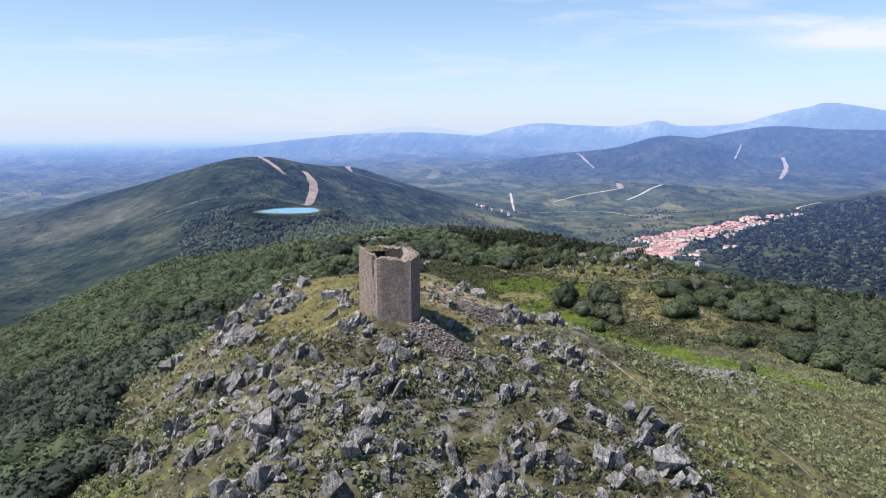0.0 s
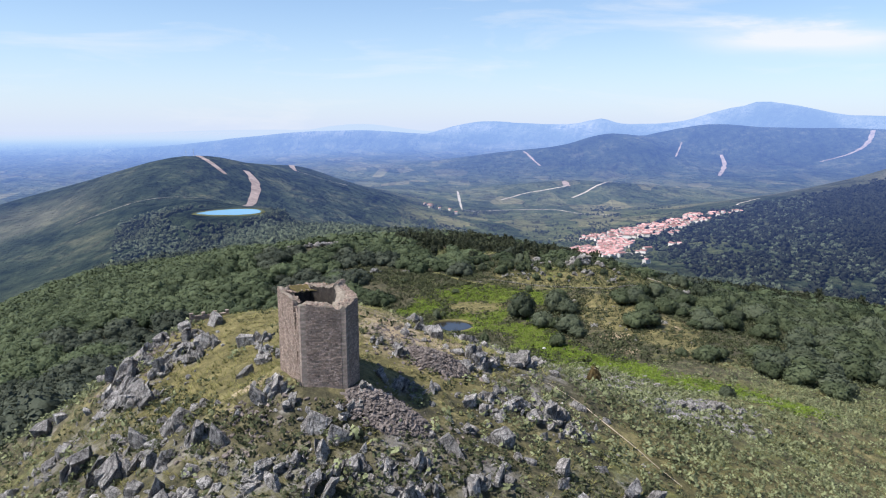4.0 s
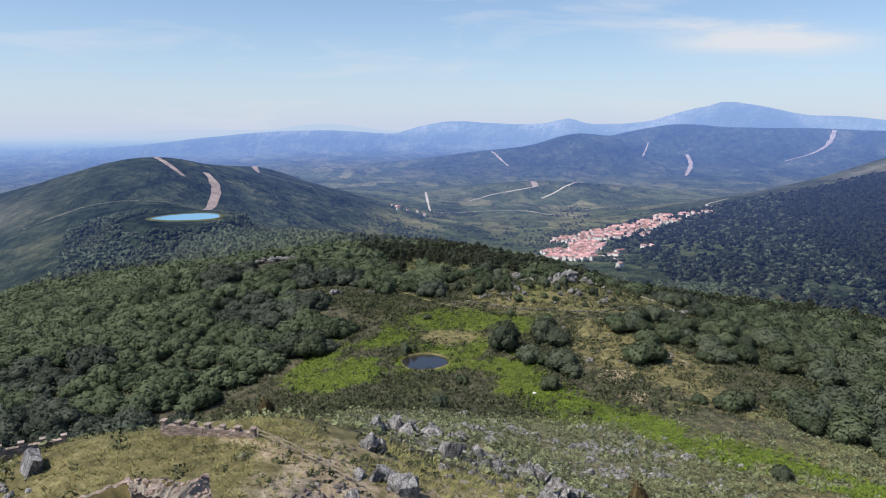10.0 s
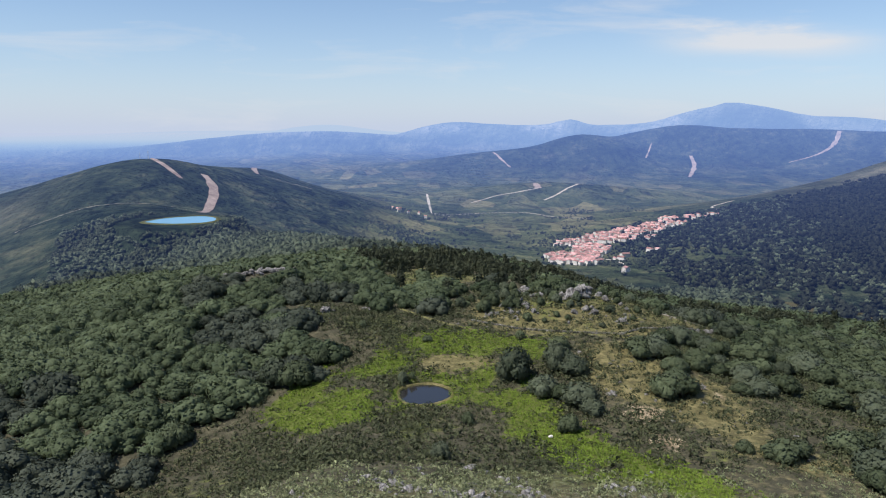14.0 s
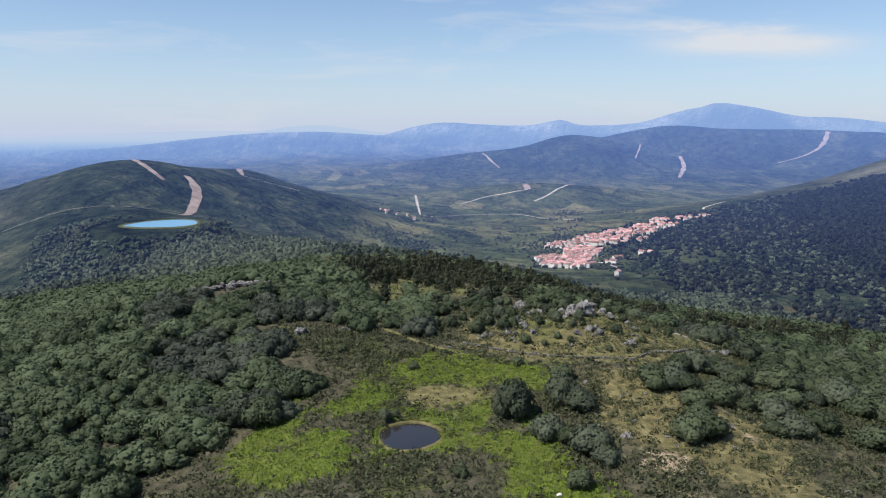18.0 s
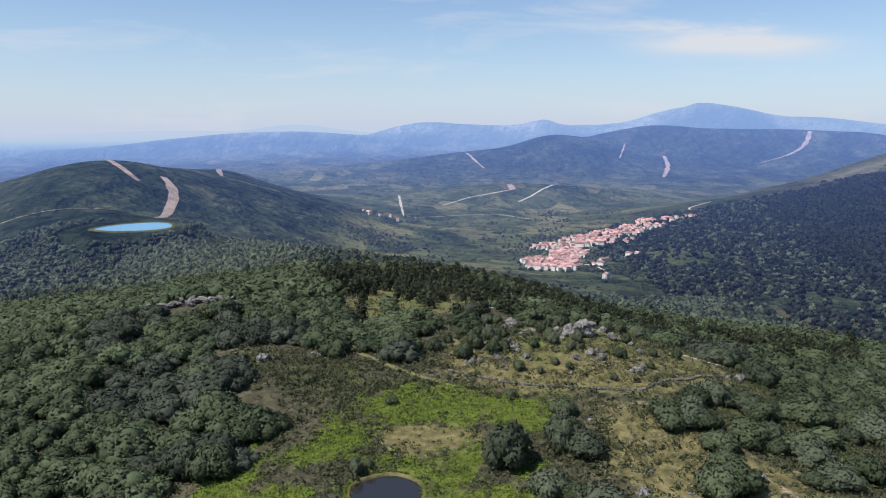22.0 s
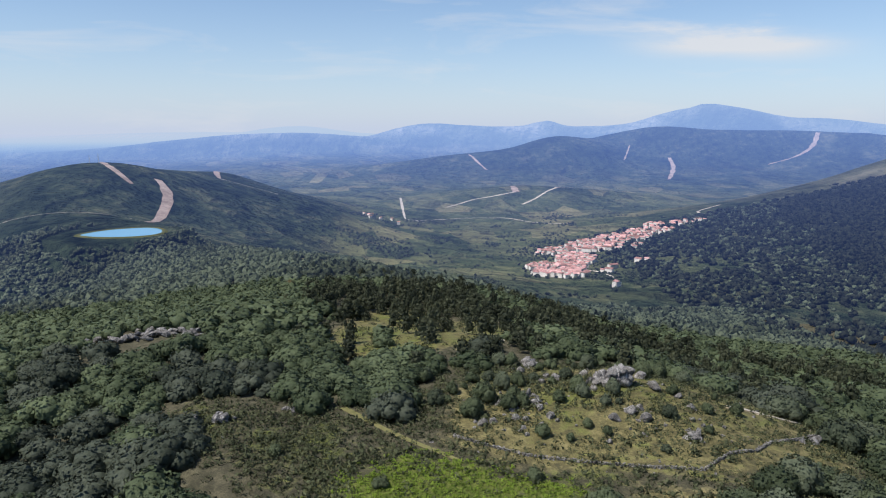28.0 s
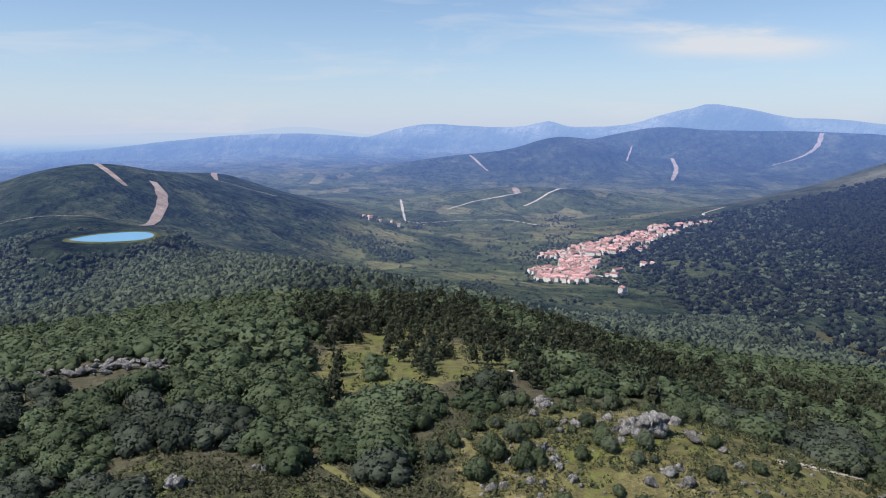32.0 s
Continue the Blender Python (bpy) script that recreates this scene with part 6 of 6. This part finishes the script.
wood("pond_rushes", BLADES, 0.4 + far * 8.1 * np.cos(ang), 201.2 + far * 8.3 * np.sin(ang), np.random.default_rng(90), 0.5, 1.2, FERN, "rushes and rank grass round the pond", high=(0.7, 1.2), kind="rushes")

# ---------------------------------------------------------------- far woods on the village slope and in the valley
# far leaves with the painted distance glow
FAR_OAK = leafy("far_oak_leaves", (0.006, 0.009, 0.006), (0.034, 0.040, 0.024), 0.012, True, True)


def slope_woods(x, y):
    up = (0.72 + 0.28 * smooth(x - 0.35 * (y - 900), 430, 640)) * smooth(x - 0.10 * (y - 900), 350, 420) * (1 - smooth(y + 60 * wavy(x, y, 90, 57, 3), 1720 + 0.32 * (x - 700) - 110 * smooth(x, 800, 1500), 1780 + 0.32 * (x - 700) - 60 * smooth(x, 800, 1500)))
    fields = smooth(wavy(x, y, 110, 91, 3), 0.05, 0.25) * (1 - smooth(x - 0.3 * (y - 900), 560, 760))
    return np.clip(up * (0.98 - 0.72 * fields), 0, 1)


x, y, r = spaced(330, 1500, 620, 2050, 9.0, lambda x, y: slope_woods(x, y) * (x < 0.74 * y + 70), 101)
low = x - 0.38 * (y - 900) + 60 * wavy(x, y, 120, 61, 3) < 620
low = low & (r.uniform(size=len(x)) > 0.62)
wood("lower_slope_wood", BLOBS, x[low], y[low], r, 3.6, 7.4, OAK_AIR_GLOW, "lighter wood and groves between fields below the slope", high=(0.8, 1.1), air_glow=True)
x, y = x[~low], y[~low]
wood("slope_wood", BLOBS, x, y, r, 4.6, 9.4, FAR_OAK, "dark wood on the slope above the village", high=(0.8, 1.1), air_glow=True)

def hedges(x, y):
    return (0.03 + 0.75 * smooth(wavy(x, y, 120, 93, 4), 0.16, 0.3)) * (1 - smooth(x, 620, 760))


x, y, r = spaced(-160, 760, 1000, 2600, 10.0, hedges, 103)
wood("valley_trees", BLOBS, x, y, r, 2.5, 5.0, PINE_AIR_GLOW, "scattered trees and hedges in the valley", high=(0.8, 1.2), air_glow=True)

# ---------------------------------------------------------------- tracks and firebreaks
# firebreaks and pale tracks emit a painted distance glow; worn grass has none
BREAK = plain("bare_firebreak", (0.13, 0.09, 0.07), (0.42, 0.33, 0.28), 0.03, 0.98, air_glow=True)
TURF_TRACK = plain("worn_dry_grass", (0.085, 0.085, 0.030), (0.190, 0.175, 0.075), 0.6, 0.97, 0.4, 0.05)
TRACK = plain("pale_track", (0.22, 0.19, 0.15), (0.55, 0.49, 0.41), 0.03, 0.98, air_glow=True)


def ribbon(name, pts, widths, mat, label, lift=0.8):
    """A strip laid over the sheet along a line."""
    pts = np.array(pts, float)
    widths = np.interp(np.linspace(0, 1, 200), np.linspace(0, 1, len(widths)), widths)
    run = np.concatenate([[0], np.cumsum(np.linalg.norm(np.diff(pts, axis=0), axis=1))])
    s = np.linspace(0, run[-1], 200)
    x = glide(s, run, pts[:, 0])
    y = glide(s, run, pts[:, 1])
    dx, dy = np.gradient(x), np.gradient(y)
    d = np.hypot(dx, dy) + 1e-9
    wob = (1.0 if lift > 1 else 0.72) * widths * (1 + 0.5 * wavy(s, s * 0 + 3, 40, 7, 3))
    verts = []
    for k in np.linspace(-0.5, 0.5, 5):
        px, py = x - dy / d * wob * k, y + dx / d * wob * k
        pz = ground_z(px, py) + lift
        verts.append(np.stack(squeeze(px, py, pz), 1))
    v = np.stack(verts, 1).reshape(-1, 3)
    a = (np.arange(199)[:, None] * 5 + np.arange(4)).ravel()
    me = mesh_of(name, v, np.stack([a, a + 1, a + 6, a + 5], 1), mat, flat=False)
    true = np.hypot(x - EYE[0], y - EYE[1])
    me.attributes.new("reach", "FLOAT", "POINT").data.foreach_set("value", np.repeat(true, 5).astype(np.float32))
    return tagged(new(name, me), label, "track", kind="structure")


for pts, w in ((((-690, 1830), (-640, 1740), (-581, 1653), (-535, 1598)), (8, 13, 15, 8)), (((-514, 1700), (-482, 1644), (-456, 1572), (-444, 1507), (-426, 1400), (-412, 1300)), (14, 20, 20, 15, 8, 5)),
               (((-560, 2420), (-520, 2250), (-474, 2088)), (16, 18, 8)), (((480, 2826), (470, 2685)), (16, 26)), (((775, 3282), (774, 2981), (640, 2760)), (18, 22, 12)),
               (((514, 4707), (536, 4422), (562, 4177)), (12, 14, 10)), (((1861, 4692), (1779, 4423), (1507, 3799)), (20, 26, 16)), (((3265, 5315), (2947, 4854), (2636, 4528), (2345, 4326)), (28, 30, 18, 10)),
               (((1720, 5087), (1486, 4490)), (9, 9))):
    ribbon("firebreak", pts, w, BREAK, "bare reddish firebreak cut through dark scrub", 1.2)
for pts, w in ((((-740, 1290), (-660, 1315), (-556, 1338), (-480, 1340), (-412, 1300)), (1.8, 1.8)), (((39, 2851), (42, 2498), (45, 2186), (75, 2166), (98, 2129)), (10, 12, 12, 8, 6)),
               (((470, 2685), (369, 2641), (304, 2621), (238, 2564), (194, 2515)), (12, 12, 8)), (((75, 2166), (260, 2248), (346, 2236), (417, 2072), (496, 1942)), (7, 8, 8)),
               (((335, 1312), (357, 1253), (360, 1202), (352, 1149)), (7, 7)), (((900, 1940), (793, 1834), (787, 1775)), (9, 8)), (((640, 2760), (523, 2581), (460, 2500)), (12, 10)),
               (((-474, 2088), (-380, 2060), (-300, 2000)), (6, 6))):
    ribbon("dirt_track", pts, w, TRACK, "pale dirt track winding over the land", 0.7)
for pts, w in ((((46, 354), (49, 362), (56, 376), (58, 386), (60, 395)), (2.5, 4.0)), (((100, 285), (106, 287), (116, 288.5), (128, 291), (141, 296), (175, 318)), (1.8, 2.4))):
    ribbon("dirt_track", pts, w, TRACK, "pale dirt track beyond the knoll", 0.25)

ribbon("grass_track", GRASS_TRACK, (2.6, 2.2, 1.6), TURF_TRACK, "dry grassy track through the heath", 0.18)

# ---------------------------------------------------------------- masts on the hill
STEEL = plain("galvanised_steel", (0.35, 0.35, 0.36), (0.5, 0.5, 0.5), 2.0, 0.5)
for x, y, h in ((-700, 1850, 24), (-722, 1852, 22)):
    root = thing("radio_mast", "thin lattice radio mast on the hilltop", "mast", group="masts on the hill")
    z = float(ground_z(x, y)[0])
    for dx, dy in ((-0.7, -0.4), (0.7, -0.4), (0, 0.8)):
        bm = bmesh.new()
        bmesh.ops.create_cone(bm, cap_ends=True, segments=5, radius1=0.22, radius2=0.16, depth=h, matrix=Matrix.Translation((x + dx, y + dy, z + h / 2 - 1)))
        part("leg", from_bm("leg", bm, STEEL), root)
    for k in range(6):
        bm = bmesh.new()
        bmesh.ops.create_cone(bm, cap_ends=True, segments=3, radius1=0.95, radius2=0.95, depth=0.25, matrix=Matrix.Translation((x, y, z + 2 + k * (h - 4) / 5)))
        part("brace", from_bm("brace", bm, STEEL), root)

# ---------------------------------------------------------------- the village
ROOF = plain("clay_roof_tiles", (0.27, 0.125, 0.122), (0.50, 0.315, 0.315), 0.25, 0.9, island=0.5)
LIME = plain("limewashed_wall", (0.52, 0.48, 0.46), (0.76, 0.72, 0.69), 0.2, 0.9, island=0.12)
PANE = plain("dark_window", (0.03, 0.03, 0.035), (0.06, 0.06, 0.07), 1.0, 0.3)


def house_kind(k, w, d, h, rise):
    root = thing("house", "white-walled village house with a red clay tile roof", "house", group="houses of the village")
    bm = bmesh.new()
    ends = [[bm.verts.new((sx * w / 2, y * d / 2, z)) for sx, z in ((-1, -4), (1, -4), (1, h), (0, h + rise), (-1, h))] for y in (-1, 1)]
    bm.faces.new(ends[0])
    bm.faces.new(ends[1][::-1])
    for i in range(5):
        if i not in (2, 3):
            bm.faces.new((ends[0][i], ends[1][i], ends[1][(i + 1) % 5], ends[0][(i + 1) % 5]))
    part("wall", from_bm("wall", bm, LIME), root)
    bm = bmesh.new()
    o, t = 0.5, 0.25
    prof = ((-w / 2 - o, h - o * rise / (w / 2)), (0, h + rise), (w / 2 + o, h - o * rise / (w / 2)))
    loops = []
    for y in (-d / 2 - o, d / 2 + o):
        loops.append([bm.verts.new((x, y, z + 0.02)) for x, z in prof] + [bm.verts.new((x, y, z + t)) for x, z in prof[::-1]])
    bm.faces.new(loops[0])
    bm.faces.new(loops[1][::-1])
    for i in range(6):
        bm.faces.new((loops[0][i], loops[1][i], loops[1][(i + 1) % 6], loops[0][(i + 1) % 6]))
    part("roof", from_bm("roof", bm, ROOF), root)
    for i in range(2):
        bm = bmesh.new()
        bmesh.ops.create_cube(bm, size=1, matrix=Matrix.Translation((w / 2 * (-0.45 + 0.9 * i), -d / 2 - 0.02, h * 0.62)) @ Matrix.Diagonal((1.1, 0.12, 1.5, 1)))
        part("window", from_bm("window", bm, PANE), root)
    return root


HOUSES = [house_kind(k, w, d, h, rise) for k, (w, d, h, rise) in enumerate(((7.5, 10, 7, 1.6), (7, 8.5, 8, 1.5), (9, 13, 7, 1.9), (6.5, 8, 6, 1.4), (9, 19, 8, 2.0)))]
BLOCKS = ((270, 1265, 22, 40, 24), (304, 1235, 28, 42, 26), (285, 1360, 28, 50, 24), (328, 1325, 28, 60, 44), (362, 1420, 36, 70, 62), (352, 1545, 42, 42, 30), (440, 1560, 58, 70, 72), (520, 1610, 62, 56, 60), (600, 1650, 52, 42, 28), (330, 1074, 7, 7, 2), (632, 1715, 26, 22, 12), (706, 1700, 44, 18, 12), (368, 1240, 6, 10, 3), (320, 1280, 20, 14, 4), (-20, 2070, 60, 70, 7), (470, 1490, 60, 30, 6), (430, 1290, 50, 40, 3))
r = np.random.default_rng(55)
spots = []
for cx, cy, sx, sy, n in BLOCKS:
    tries = 0
    while n and tries < 900:
        tries += 1
        hx, hy = cx + r.uniform(-1, 1) * sx, cy + r.uniform(-1, 1) * sy
        if ((hx - cx) / sx) ** 2 + ((hy - cy) / sy) ** 2 > 1 or any(math.hypot(hx - a, hy - b) < 9.2 for a, b in spots):
            continue
        spots.append((hx, hy))
        n -= 1
for k, (hx, hy) in enumerate(spots):
    m = pose(hx, hy, float(ground_z(hx, hy)[0]), 0, 0, 35 + r.normal() * 18 + 90 * int(r.integers(2)))
    if k < 5:
        HOUSES[k].matrix_world = m
    else:
        copy_thing(HOUSES[int(r.choice(5, p=(0.28, 0.28, 0.14, 0.22, 0.08)))], m)

x, y, r = spaced(250, 720, 1220, 1760, 13.0, lambda x, y: 0.55 * np.array([7.5 < min(math.hypot(a - p, b - q) for p, q in spots) < 34 for a, b in zip(x, y)]), 104)
wood("village_trees", BLOBS, x, y, r, 2.6, 4.6, FAR_OAK, "trees in the gardens between the village houses", high=(0.8, 1.2), air_glow=True)

# thin worn footpath down the heath, and the dirt track beyond the knoll
for line in (FOOTPATH, LOWER_PATH):
    ribbon("footpath", line, (0.2, 0.34, 0.18), EARTH, "thin worn footpath across the heath", 0.12)

white = new("white_stone", mesh_of("white_stone", *boulder_shape(99, 2, 8, (1.3, 0.9, 0.7), 0.06), LIME))
white.matrix_world = pose(32.6, 165.0, float(ground_z(32.6, 165.0)[0]) + 0.45, 0, 0, 20) @ Matrix.Diagonal((0.7, 0.7, 0.7, 1))
tagged(white, "small bright white stone lying in the bracken", "stone")
